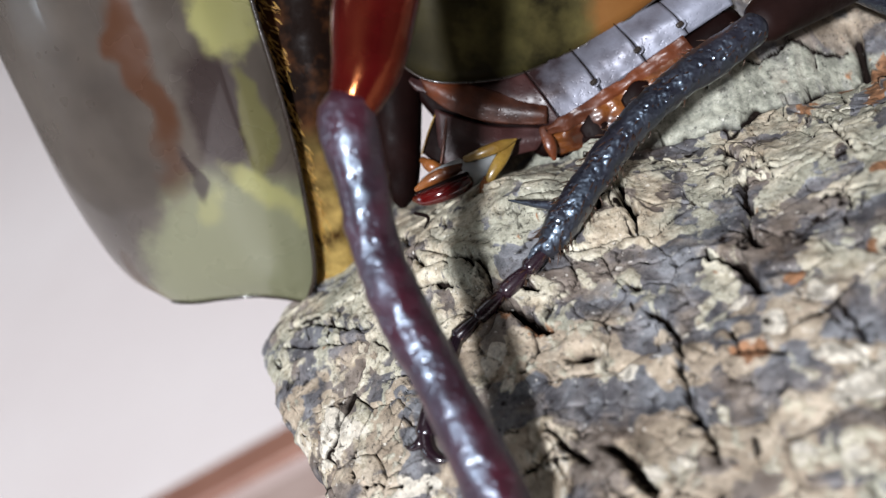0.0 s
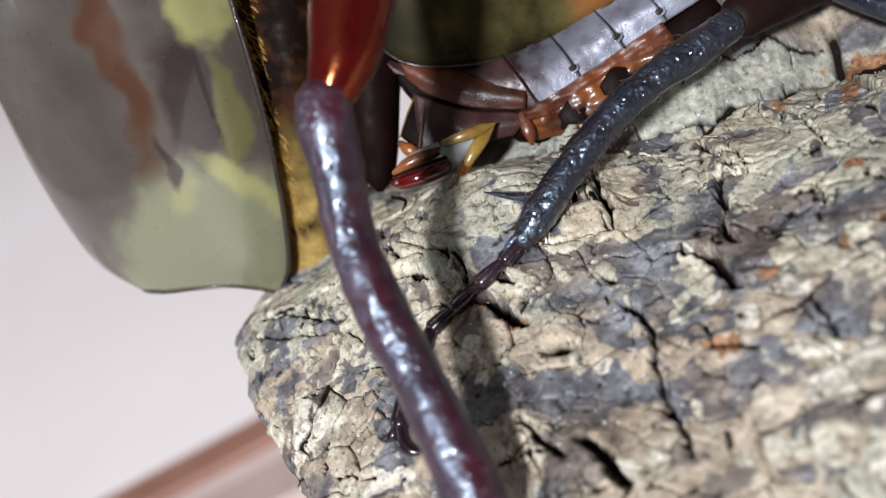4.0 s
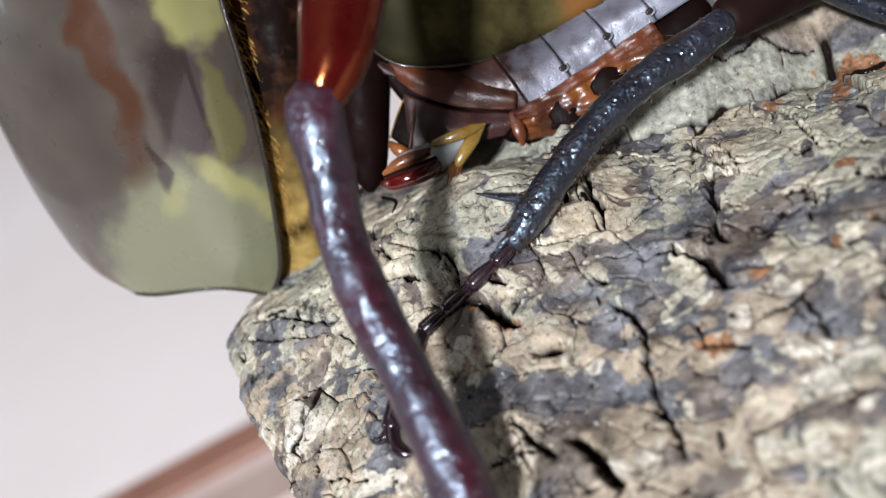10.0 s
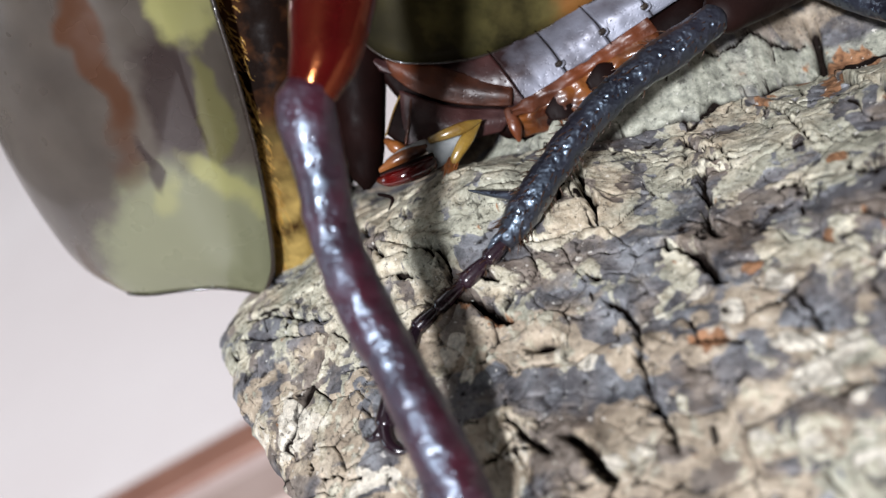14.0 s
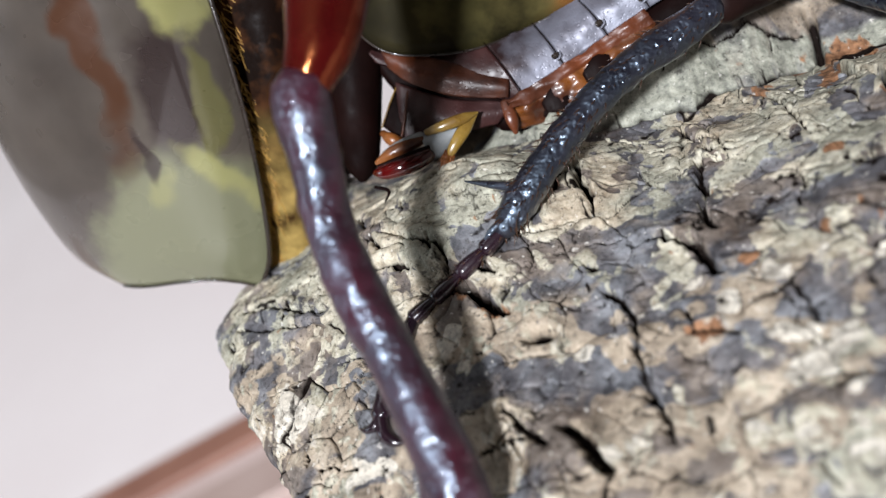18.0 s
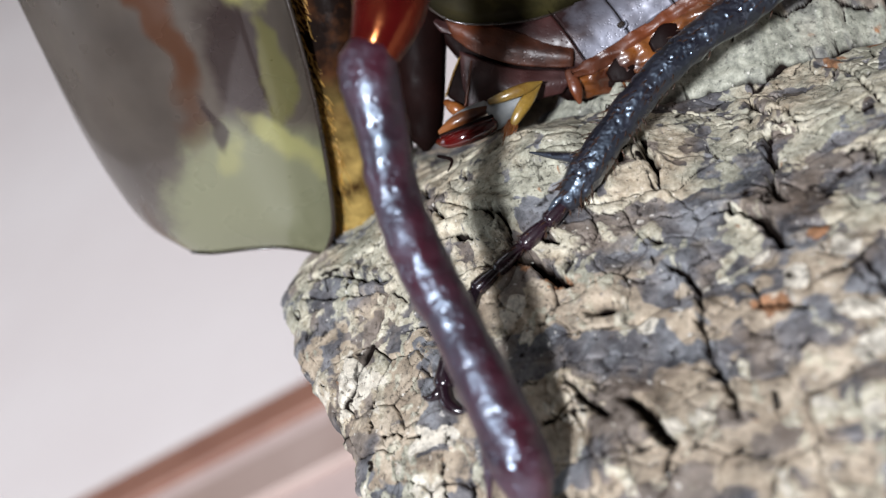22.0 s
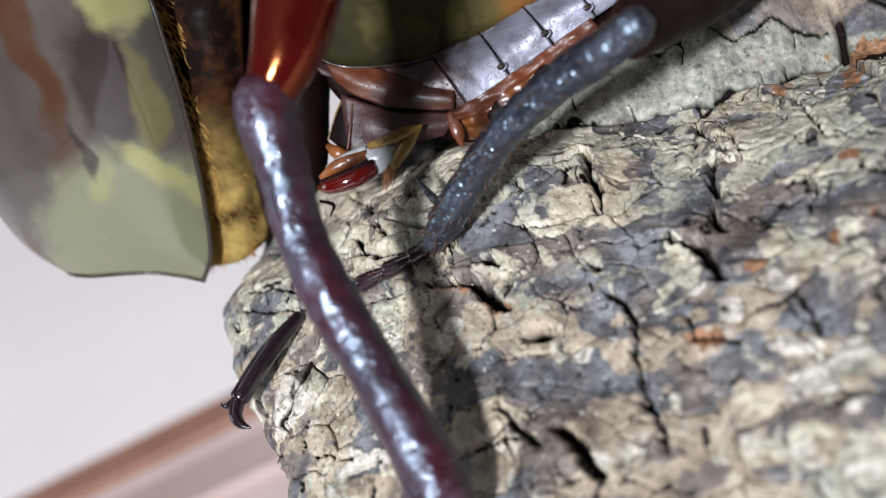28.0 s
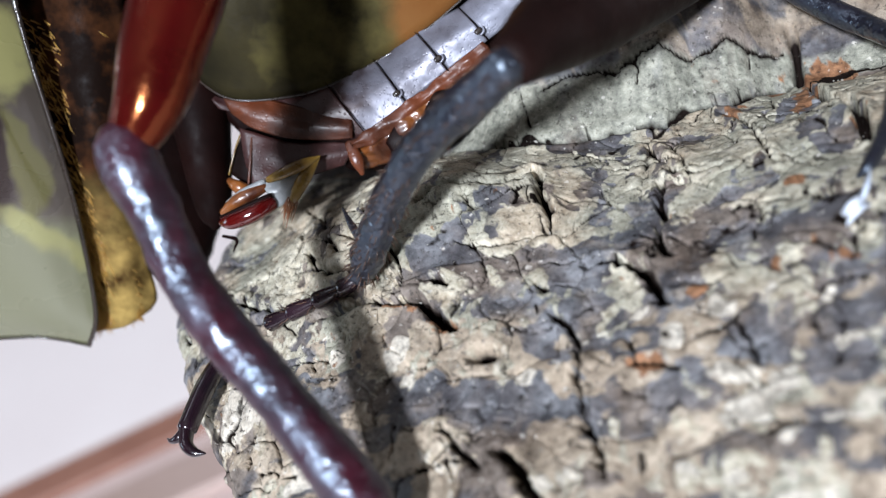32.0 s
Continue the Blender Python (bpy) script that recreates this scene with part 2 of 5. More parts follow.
colour_patch(SHELL, (-19.0, 4.9), (0.4, 1.6), 35, UMBER, 0.85, 0.4, 0.9)
BRISTLE = plain("bristle", (0.03, 0.016, 0.01), (0.09, 0.04, 0.02), 0.35, 900)
LINT = plain("white_lint", (0.6, 0.68, 0.8), (0.8, 0.86, 0.95), 0.7, 900)
GOLD = plain("gold_hair", (0.30, 0.15, 0.025), (0.55, 0.33, 0.07), 0.35, 900)


def bark_material():
    m, nt, b = material("bark")
    v = coords(nt)

    def attr(name):
        a = nt.nodes.new("ShaderNodeAttribute")
        a.attribute_name = name
        return a.outputs["Fac"]

    def mix(fac, a, c):
        x = nt.nodes.new("ShaderNodeMix")
        x.data_type = "RGBA"
        nt.links.new(fac, x.inputs[0])
        for k, s in ((6, a), (7, c)):
            if isinstance(s, tuple):
                x.inputs[k].default_value = (*s, 1)
            else:
                nt.links.new(s, x.inputs[k])
        return x.outputs[2]

    def edge(name, fuzz, width, amount=0.35):
        """The soft field of a patch, cut off along a ragged line."""
        add = nt.nodes.new("ShaderNodeMath")
        add.operation = "MULTIPLY_ADD"
        nt.links.new(fuzz, add.inputs[0])
        add.inputs[1].default_value = amount
        nt.links.new(attr(name), add.inputs[2])
        rng = nt.nodes.new("ShaderNodeMapRange")
        rng.inputs["From Min"].default_value = 0.5 + amount / 2 - width
        rng.inputs["From Max"].default_value = 0.5 + amount / 2 + width
        nt.links.new(add.outputs[0], rng.inputs["Value"])
        return rng.outputs[0]

    fine = noise_tex(nt, v, 1600, 6, 0.7)
    mid = noise_tex(nt, v, 420, 6, 0.65)
    slow = noise_tex(nt, v, 190, 4, 0.6)
    rag = noise_tex(nt, v, 850, 6, 0.7)
    rag2 = noise_tex(nt, v, 800, 5, 0.7)
    grey = ramp(nt, mid, [(0.28, (0.028, 0.027, 0.031)), (0.48, (0.095, 0.091, 0.097)), (0.72, (0.24, 0.228, 0.228))])
    brown = ramp(nt, mid, [(0.3, (0.085, 0.062, 0.048)), (0.7, (0.28, 0.24, 0.205))])
    grey = mix(ramp(nt, slow, [(0.50, (0, 0, 0)), (0.58, (1, 1, 1))]), grey, brown)
    cream = ramp(nt, fine, [(0.25, (0.20, 0.165, 0.105)), (0.46, (0.46, 0.42, 0.32)), (0.72, (0.70, 0.66, 0.54))])
    green = ramp(nt, fine, [(0.25, (0.14, 0.13, 0.095)), (0.65, (0.45, 0.44, 0.35))])
    warm = ramp(nt, fine, [(0.25, (0.20, 0.14, 0.085)), (0.7, (0.58, 0.50, 0.38))])
    cream = mix(ramp(nt, noise_tex(nt, v, 130, 3, 0.5), [(0.50, (0, 0, 0)), (0.60, (0.85, 0.85, 0.85))]), cream, warm)
    cream = mix(ramp(nt, slow, [(0.42, (1, 1, 1)), (0.56, (0, 0, 0))]), cream, green)
    pale = ramp(nt, fine, [(0.28, (0.34, 0.30, 0.24)), (0.7, (0.74, 0.69, 0.59))])
    rust = ramp(nt, fine, [(0.3, (0.10, 0.042, 0.020)), (0.7, (0.40, 0.21, 0.11))])
    tan = ramp(nt, mid, [(0.3, (0.17, 0.13, 0.095)), (0.5, (0.36, 0.295, 0.22)), (0.75, (0.57, 0.49, 0.385))])
    bluish = ramp(nt, mid, [(0.3, (0.07, 0.072, 0.08)), (0.7, (0.28, 0.285, 0.30))])
    grey = mix(ramp(nt, slow, [(0.40, (1, 1, 1)), (0.46, (0, 0, 0))]), grey, bluish)
    c = mix(edge("tan", rag, 0.25, 0.6), grey, tan)
    c = mix(edge("cream", rag, 0.10, 1.0), c, cream)
    moss = ramp(nt, fine, [(0.28, (0.11, 0.112, 0.092)), (0.5, (0.29, 0.292, 0.238)), (0.75, (0.50, 0.49, 0.40))])
    c = mix(edge("moss", rag2, 0.2), c, moss)
    c = mix(edge("pale", rag2, 0.10, 0.45), c, pale)
    c = mix(edge("rust", rag2, 0.2), c, rust)
    # near-black tone: shade of cracks and hollows painted in along with dirt
    dirt_shade = edge("dirt_shade", rag, 0.16, 0.3)
    c = mix(dirt_shade, c, (0.010, 0.007, 0.006))
    grit = ramp(nt, noise_tex(nt, v, 2600, 3, 0.7), [(0.57, (0, 0, 0)), (0.67, (0.7, 0.7, 0.7))])
    c = mix(grit, c, (0.03, 0.024, 0.02))
    flake = ramp(nt, noise_tex(nt, v, 2100, 2, 0.6), [(0.67, (0, 0, 0)), (0.72, (0.6, 0.6, 0.6))])
    c = mix(flake, c, (0.72, 0.69, 0.62))
    mottle = nt.nodes.new("ShaderNodeMix")
    mottle.data_type, mottle.blend_type = "RGBA", "MULTIPLY"
    mottle.inputs[0].default_value = 1.0
    nt.links.new(c, mottle.inputs[6])
    nt.links.new(ramp(nt, noise_tex(nt, v, 750, 7, 0.78), [(0.30, (0.38, 0.375, 0.38)), (0.48, (1.0, 1.0, 1.0)), (0.66, (1.36, 1.35, 1.34))]), mottle.inputs[7])
    c = mottle.outputs[2]
    nt.links.new(c, b.inputs["Base Color"])
    b.inputs["Roughness"].default_value = 0.55
    gloss = nt.nodes.new("ShaderNodeMapRange")
    gloss.inputs["To Min"].default_value, gloss.inputs["To Max"].default_value = 0.3, 0.02
    nt.links.new(dirt_shade, gloss.inputs["Value"])
    nt.links.new(gloss.outputs[0], b.inputs["Specular IOR Level"])
    n1 = bump(nt, mid, 0.25, 0.00016)
    n2 = bump(nt, fine, 1.0, 0.00012, n1)
    nt.links.new(n2, b.inputs["Normal"])
    return m


BARK = bark_material()
TABLE = plain("pink_white_table", (0.73, 0.655, 0.635), (0.80, 0.74, 0.72), 0.5, 9, 0.05)
BAND = plain("brown_band", (0.22, 0.10, 0.07), (0.32, 0.16, 0.11), 0.5, 60, 0.1)
BAND2 = plain("dull_band", (0.36, 0.26, 0.22), (0.44, 0.33, 0.29), 0.5, 60, 0.1)
TAN = plain("tan_board", (0.50, 0.37, 0.34), (0.60, 0.47, 0.43), 0.5, 30, 0.1)
WALL = plain("grey_wall", (0.20, 0.18, 0.165), (0.26, 0.24, 0.22), 0.8, 6, 0.1)
FLOORING = plain("brown_floor", (0.12, 0.07, 0.045), (0.2, 0.12, 0.08), 0.5, 8, 0.1)
LEGWOOD = plain("table_leg_paint", (0.55, 0.5, 0.48), (0.62, 0.57, 0.55), 0.5, 20, 0.1)
DIFFUSER = plain("lamp_glass", (0.8, 0.8, 0.78), (0.85, 0.85, 0.83), 0.4, 20, 0.02)


# ---------- mesh tools ----------
def vec(p):
    return Vector((p[0] * MM, p[1] * MM, p[2] * MM))


def mesh_object(name, verts, faces, mat, parent=None, label="", smooth=True):
    me = bpy.data.meshes.new(name)
    me.from_pydata(verts, [], faces)
    me.materials.append(mat)
    if smooth:
        me.polygons.foreach_set("use_smooth", [True] * len(me.polygons))
    me.update()
    ob = new(name, me)
    if parent:
        ob.parent = parent
    return tagged(ob, label) if label else ob


def spline(points, steps):
    """Catmull-Rom through points of any dimension."""
    p = [np.array(q, float) for q in points]
    p = [2 * p[0] - p[1]] + p + [2 * p[-1] - p[-2]]
    out = []
    for i in range(1, len(p) - 2):
        for k in range(steps):
            t = k / steps
            a, b, c, d = p[i - 1], p[i], p[i + 1], p[i + 2]
            out.append(0.5 * (2 * b + (c - a) * t + (2 * a - 5 * b + 4 * c - d) * t * t + (3 * b - a - 3 * c + d) * t ** 3))
    out.append(p[-2])
    return out


def tube_data(points, radii, steps=6, segs=14, flat=1.0, rough=0.0, side=(0, 0, 1)):
    """A tapered tube through points (mm), closed with rounded ends; flat squeezes it along side."""
    rows = spline([(*p, r) for p, r in zip(points, radii)], steps)
    pts = [Vector(r[:3]) for r in rows]
    rad = [max(r[3], 0.004) for r in rows]
    first, last = (pts[1] - pts[0]).normalized(), (pts[-1] - pts[-2]).normalized()
    pts = [pts[0] - first * rad[0] * 0.5] + pts + [pts[-1] + last * rad[-1] * 0.5]
    rad = [rad[0] * 0.6] + rad + [rad[-1] * 0.6]
    verts, faces = [], []
    for i, p in enumerate(pts):
        tangent = (pts[min(i + 1, len(pts) - 1)] - pts[max(i - 1, 0)]).normalized()
        s = Vector(side) - tangent * Vector(side).dot(tangent)
        s.normalize()
        w = tangent.cross(s)
        for k in range(segs):
            a = 2 * math.pi * k / segs
            q = w * math.cos(a) * rad[i] + s * math.sin(a) * rad[i] * flat
            if rough:
                q *= 1 + rough * noise.noise((p + q) * 1.3)
            verts.append((p + q) * MM)
    for i in range(len(pts) - 1):
        for k in range(segs):
            a, b = i * segs + k, i * segs + (k + 1) % segs
            faces.append((a, b, b + segs, a + segs))
    faces.append(tuple(reversed(range(segs))))
    n = (len(pts) - 1) * segs
    faces.append(tuple(range(n, n + segs)))
    return verts, faces


def tube(name, points, radii, mat, parent, label="", **kw):
    return mesh_object(name, *tube_data(points, radii, **kw), mat, parent, label)


def many_tubes(name, strands, mat, parent, label="", **kw):
    verts, faces = [], []
    for points, radii in strands:
        v, f = tube_data(points, radii, **kw)
        faces += [tuple(i + len(verts) for i in q) for q in f]
        verts += v
    return mesh_object(name, verts, faces, mat, parent, label)


def sheet(name, rows, mat, parent, label="", su=8, sv=8, thick=0.3, wave=0.0):
    """A smooth curved plate through a grid of control points (mm), with thickness towards its back."""
    lines = [spline(r, su) for r in rows]
    cols = [spline([line[k] for line in lines], sv) for k in range(len(lines[0]))]
    nu, nv = len(cols), len(cols[0])
    front = np.array(cols)
    du = np.gradient(front, axis=0)
    dv = np.gradient(front, axis=1)
    nrm = np.cross(du, dv)
    nrm /= np.linalg.norm(nrm, axis=2, keepdims=True) + 1e-9
    if nrm[..., 2].mean() < 0:
        nrm = -nrm
    if wave:
        swell = [wave * (noise.noise(Vector(p) * 0.9) + 0.5 * noise.noise(Vector(p) * 2.3)) for p in front.reshape(-1, 3)]
        front = front + nrm * np.array(swell).reshape(nu, nv, 1)
    back = front - nrm * thick
    verts = [tuple(p * MM) for p in front.reshape(-1, 3)] + [tuple(p * MM) for p in back.reshape(-1, 3)]
    n = nu * nv
    faces = []
    for i in range(nu - 1):
        for k in range(nv - 1):
            a, b, c, d = i * nv + k, (i + 1) * nv + k, (i + 1) * nv + k + 1, i * nv + k + 1
            faces.append((a, b, c, d))
            faces.append((a + n, d + n, c + n, b + n))
    for i in range(nu - 1):
        for k in (0, nv - 1):
            a, b = i * nv + k, (i + 1) * nv + k
            faces.append((a, b, b + n, a + n))
    for k in range(nv - 1):
        for i in (0, nu - 1):
            a, b = i * nv + k, i * nv + k + 1
            faces.append((a, b, b + n, a + n))
    ob = mesh_object(name, verts, faces, mat, parent, label)
    bm = bmesh.new()
    bm.from_mesh(ob.data)
    bmesh.ops.recalc_face_normals(bm, faces=bm.faces)
    bm.to_mesh(ob.data)
    bm.free()
    return ob


def box(name, lo, hi, mat, kind="structure", label="", category=""):
    bm = bmesh.new()
    bmesh.ops.create_cube(bm, size=1)
    for v in bm.verts:
        v.co = Vector([(lo[i] + hi[i]) / 2 + v.co[i] * (hi[i] - lo[i]) for i in range(3)])
    me = bpy.data.meshes.new(name)
    bm.to_mesh(me)
    bm.free()
    me.materials.append(mat)
    return tagged(new(name, me), label, category, "", kind)


# ---------- the room and the table ----------
FLOOR_Z = -0.75
box("floor", (-1.6, -1.8, FLOOR_Z - 0.03), (2.2, 2.2, FLOOR_Z), FLOORING, label="dark brown floor", category="floor")
box("ceiling", (-1.6, -1.8, 1.65), (2.2, 2.2, 1.68), WALL, label="plain grey ceiling", category="ceiling")
box("wall_north", (-1.6, 2.2, FLOOR_Z), (2.2, 2.24, 1.65), WALL, label="plain grey wall", category="wall")
box("wall_south", (-1.6, -1.84, FLOOR_Z), (2.2, -1.8, 1.65), WALL, label="plain grey wall", category="wall")
box("wall_east", (2.2, -1.8, FLOOR_Z), (2.24, 2.2, 1.65), WALL, label="plain grey wall", category="wall")
box("wall_west", (-1.64, -1.8, FLOOR_Z), (-1.6, 2.2, 0.42), WALL, label="plain grey wall with a window", category="wall")
box("wall_west", (-1.64, -1.8, 1.28), (-1.6, 2.2, 1.65), WALL, label="plain grey wall with a window", category="wall")
box("wall_west", (-1.64, -1.8, 0.42), (-1.6, -1.02, 1.28), WALL, label="plain grey wall with a window", category="wall")
box("wall_west", (-1.64, -0.08, 0.42), (-1.6, 2.2, 1.28), WALL, label="plain grey wall with a window", category="wall")


def fixture(name, x, y, w, d, label):
    root = new(name)
    root.location = (x, y, 1.65)
    for part_name, lo, hi, m in (("housing", (-w / 2, -d / 2, -0.035), (w / 2, d / 2, 0), WALL), ("trim", (-w / 2 - 0.02, -d / 2 - 0.02, -0.012), (w / 2 + 0.02, d / 2 + 0.02, -0.001), DIFFUSER)):
        ob = box(part_name, lo, hi, m, kind="")
        ob.parent = root
    tagged(root, label, "ceiling lamp")


fixture("ceiling_lamp", -0.48, 0.16, 0.72, 0.37, "long white ceiling lamp panel")


def wall_lamp(x, z):
    """A round reflector lamp on an arm, turned to the table."""
    root = new("wall_lamp")
    root.location = (x, -1.8, z)
    box("wall_plate", (-0.05, 0.0, -0.08), (0.05, 0.02, 0.08), DIFFUSER, kind="").parent = root
    tube("arm", [(0, 10, 0), (0, 60, 20), (0, 110, 10)], [9, 9, 9], WALL, root, segs=12)
    tube("reflector", [(0, 90, 8), (0, 130, -14), (0, 160, -30)], [40, 85, 95], DIFFUSER, root, segs=32)
    tagged(root, "round white reflector lamp on a short wall arm", "wall lamp")


wall_lamp(0.30, 1.26)


def table():
    top = box("tabletop", (-0.75, -0.55, -0.028), (0.85, 1.05, 0.0), TABLE, kind="", label="pinkish white tabletop")
    root = new("table")
    root.location = (0, 0, FLOOR_Z)
    top.parent = root
    top.matrix_parent_inverse = Matrix.Translation((0, 0, -FLOOR_Z))
    for x in (-0.70, 0.76):
        for y in (-0.50, 0.96):
            leg = box("leg", (x, y, FLOOR_Z), (x + 0.05, y + 0.05, -0.028), LEGWOOD, kind="")
            leg.parent = root
            leg.matrix_parent_inverse = Matrix.Translation((0, 0, -FLOOR_Z))
    tagged(root, "large table with a smooth pinkish white top", "table")


table()


def strip(name, p, q, width, height, mat, label, category):
    """A flat lath on the table from p to q with softened long edges."""
    p, q = Vector((*p, 0)), Vector((*q, 0))
    u = (q - p).normalized()
    w = Vector((-u.y, u.x, 0)) * width / 2
    e = height * 0.3
    prof = [(-1, 0.0), (-1, height - e), (-1 + e / width * 2, height), (1 - e / width * 2, height), (1, height - e), (1, 0.0)]
    verts = [c + w * a + Vector((0, 0, b)) for c in (p, q) for a, b in prof]
    n = len(prof)
    faces = [(i, (i + 1) % n, (i + 1) % n + n, i + n) for i in range(n)] + [tuple(reversed(range(n))), tuple(range(n, 2 * n))]
    ob = mesh_object(name, verts, faces, mat, None, label, smooth=False)
    return tagged(ob, label, category)


strip("wooden_lath", (-0.424, -0.0969), (0.1808, 0.1915), 0.009, 0.002, BAND, "thin reddish brown wooden lath on the table", "lath")
strip("tan_mat", (-0.4113, -0.1235), (0.1935, 0.1648), 0.048, 0.0012, TAN, "thin pinkish tan mat on the table", "mat")
strip("wooden_lath", (-0.4167, -0.1123), (0.1881, 0.1761), 0.012, 0.0028, BAND2, "thin dull brown wooden lath on the mat", "lath")
# ---------- the log ----------
TABLE_RND = np.random.RandomState(5).rand(97, 89)


def vnoise(x, y):
    """Value noise on numpy arrays."""
    xi, yi = np.floor(x).astype(int), np.floor(y).astype(int)
    fx, fy = x - xi, y - yi
    fx, fy = fx * fx * (3 - 2 * fx), fy * fy * (3 - 2 * fy)

    def h(i, j):
        return TABLE_RND[(xi + i) % 97, (yi + j) % 89]
    return (h(0, 0) * (1 - fx) + h(1, 0) * fx) * (1 - fy) + (h(0, 1) * (1 - fx) + h(1, 1) * fx) * fy


def fbm(x, y, octaves=5, gain=0.5):
    total, amp, norm = 0, 1.0, 0
    for k in range(octaves):
        total = total + amp * vnoise(x * 2 ** k + 17.3 * k, y * 2 ** k + 9.1 * k)
        norm += amp
        amp *= gain
    return total / norm


def smooth(lo, hi, x):
    t = np.clip((x - lo) / (hi - lo), 0, 1)
    return t * t * (3 - 2 * t)


def near_line(a, s, line):
    """Distance from points (a, s) to a polyline."""
    best = np.full(a.shape, 1e9)
    for (x0, y0), (x1, y1) in zip(line, line[1:]):
        dx, dy = x1 - x0, y1 - y0
        t = np.clip(((a - x0) * dx + (s - y0) * dy) / (dx * dx + dy * dy + 1e-9), 0, 1)
        best = np.minimum(best, np.hypot(a - x0 - t * dx, s - y0 - t * dy))
    return best


# cracks: (path along and round the log in mm, width, depth)
BACK_CRACKS = [
    ([(22.7, -11.4), (25.7, -10.1), (28.0, -9.6), (31.0, -9.8), (32.6, -10.5), (34.0, -11.2), (36.9, -11.4), (37.8, -12.7), (38.8, -13.1), (40.4, -13.6), (41.5, -15.2), (42.7, -16.4), (43.6, -17.2)], 0.22, 0.6),
    ([(34.0, -11.1), (35.1, -11.4), (36.7, -11.3)], 0.36, 0.8),
    ([(43.9, -19.4), (43.9, -17.7), (44.8, -16.0), (46.1, -11.9), (47.3, -10.5), (48.0, -8.8), (48.4, -6.2)], 0.34, 1.3),
    ([(29.6, -12.1), (31.0, -12.5), (33.1, -13.3), (35.2, -13.8), (37.9, -14.7), (40.9, -16.7), (43.3, -18.5)], 0.07, 0.3),
    ([(28.0, -12.3), (28.4, -11.4), (28.7, -10.6)], 0.07, 0.4),
    ([(35.1, -13.8), (35.5, -13.6), (35.3, -13.1)], 0.08, 0.4),
    ([(41.4, -17.2), (41.4, -16.3)], 0.07, 0.4),
]
UPPER_CRACKS = [
    ([(23.9, -2.6), (24.9, -3.4), (26.3, -3.8), (27.4, -4.2), (28.9, -4.7), (30.0, -6.1)], 0.13, 0.6),
    ([(30.0, -6.1), (30.4, -5.3), (30.8, -4.1), (31.3, -3.2), (31.5, -2.6)], 0.3, 1.1),
    ([(31.5, -2.6), (31.6, -1.5), (31.7, -1.1)], 0.14, 0.6),
    ([(26.7, -3.0), (27.5, -2.4)], 0.1, 0.5),
    ([(36.1, -9.3), (37.3, -7.3), (38.2, -5.4)], 0.12, 0.5),
    ([(37.5, -4.9), (37.9, -2.9), (38.2, -2.0), (37.8, -0.7), (38.4, 0.9), (38.7, 1.3)], 0.22, 0.8),
    ([(34.3, 1.2), (35.0, 0.9), (35.9, 1.1), (36.4, 1.4), (37.4, 2.0), (37.9, 2.9), (38.9, 4.7)], 0.34, 1.2),
    ([(40.1, -12.6), (41.2, -11.4), (42.4, -9.4), (43.0, -7.2), (43.7, -5.0)], 0.1, 0.4),
    ([(37.5, -9.2), (38.5, -6.8), (38.7, -5.9)], 0.1, 0.4),
]
LOWER_CRACKS = [
    ([(32.8, 4.5), (33.6, 5.1), (34.4, 6.2), (34.9, 7.8)], 0.14, 0.6),
    ([(34.9, 7.8), (34.7, 8.7), (35.1, 10.1), (35.2, 11.2), (35.7, 12.1), (36.1, 12.7), (36.4, 13.6)], 0.2, 0.9),
    ([(31.0, 12.2), (31.9, 12.8), (32.4, 13.5), (33.1, 14.4), (33.3, 14.7)], 0.34, 1.1),
    ([(27.6, 11.0), (28.2, 11.6), (29.0, 12.3), (30.3, 13.5)], 0.15, 0.6),
    ([(39.4, 3.5), (40.3, 3.6), (41.1, 3.7)], 0.12, 0.5),
    ([(45.3, 2.0), (46.3, 2.3), (46.9, 2.6)], 0.24, 0.8),
    ([(43.7, 12.2), (44.4, 11.9), (45.0, 11.6)], 0.14, 0.5),
    ([(31.6, 2.3), (32.3, 3.0)], 0.1, 0.4),
    ([(37.2, 6.7), (37.5, 8.0), (38.3, 8.1), (39.9, 8.4)], 0.12, 0.5),
    ([(42.3, 5.9), (42.7, 6.8), (43.7, 8.5)], 0.1, 0.4),
    ([(46.0, 6.6), (46.2, 7.5)], 0.12, 0.5),
]
LEFT_CRACKS = [
    ([(24.5, 3.1), (26.2, 4.2), (27.1, 4.9)], 0.3, 1.0),
    ([(25.1, 1.8), (25.6, 1.7), (26.5, 2.2)], 0.22, 0.9),
    ([(17.6, 3.1), (19.3, 2.9), (21.3, 2.8), (23.5, 3.3), (24.5, 3.1)], 0.14, 0.7),
    ([(12.4, -7.5), (15.8, -4.1), (17.1, -2.6)], 0.12, 0.5),
    ([(15.8, -1.6), (16.5, -0.4), (18.4, 0.5), (20.8, 0.9)], 0.16, 0.6),
    ([(17.6, -1.7), (18.7, -0.6)], 0.14, 0.6),
    ([(23.1, 0.2), (23.3, 1.0), (23.6, 1.9)], 0.12, 0.6),
    ([(6.1, -0.5), (10.5, 0.7), (13.4, 1.8), (14.4, 1.9)], 0.15, 0.6),
    ([(22.2, -0.4), (22.5, 0.4)], 0.12, 0.6),
    ([(18.4, -1.8), (20.8, -0.6), (23.3, 0.3)], 0.13, 0.6),
    ([(7.0, 1.5), (10.2, 2.3), (13.2, 2.6)], 0.1, 0.4),
]
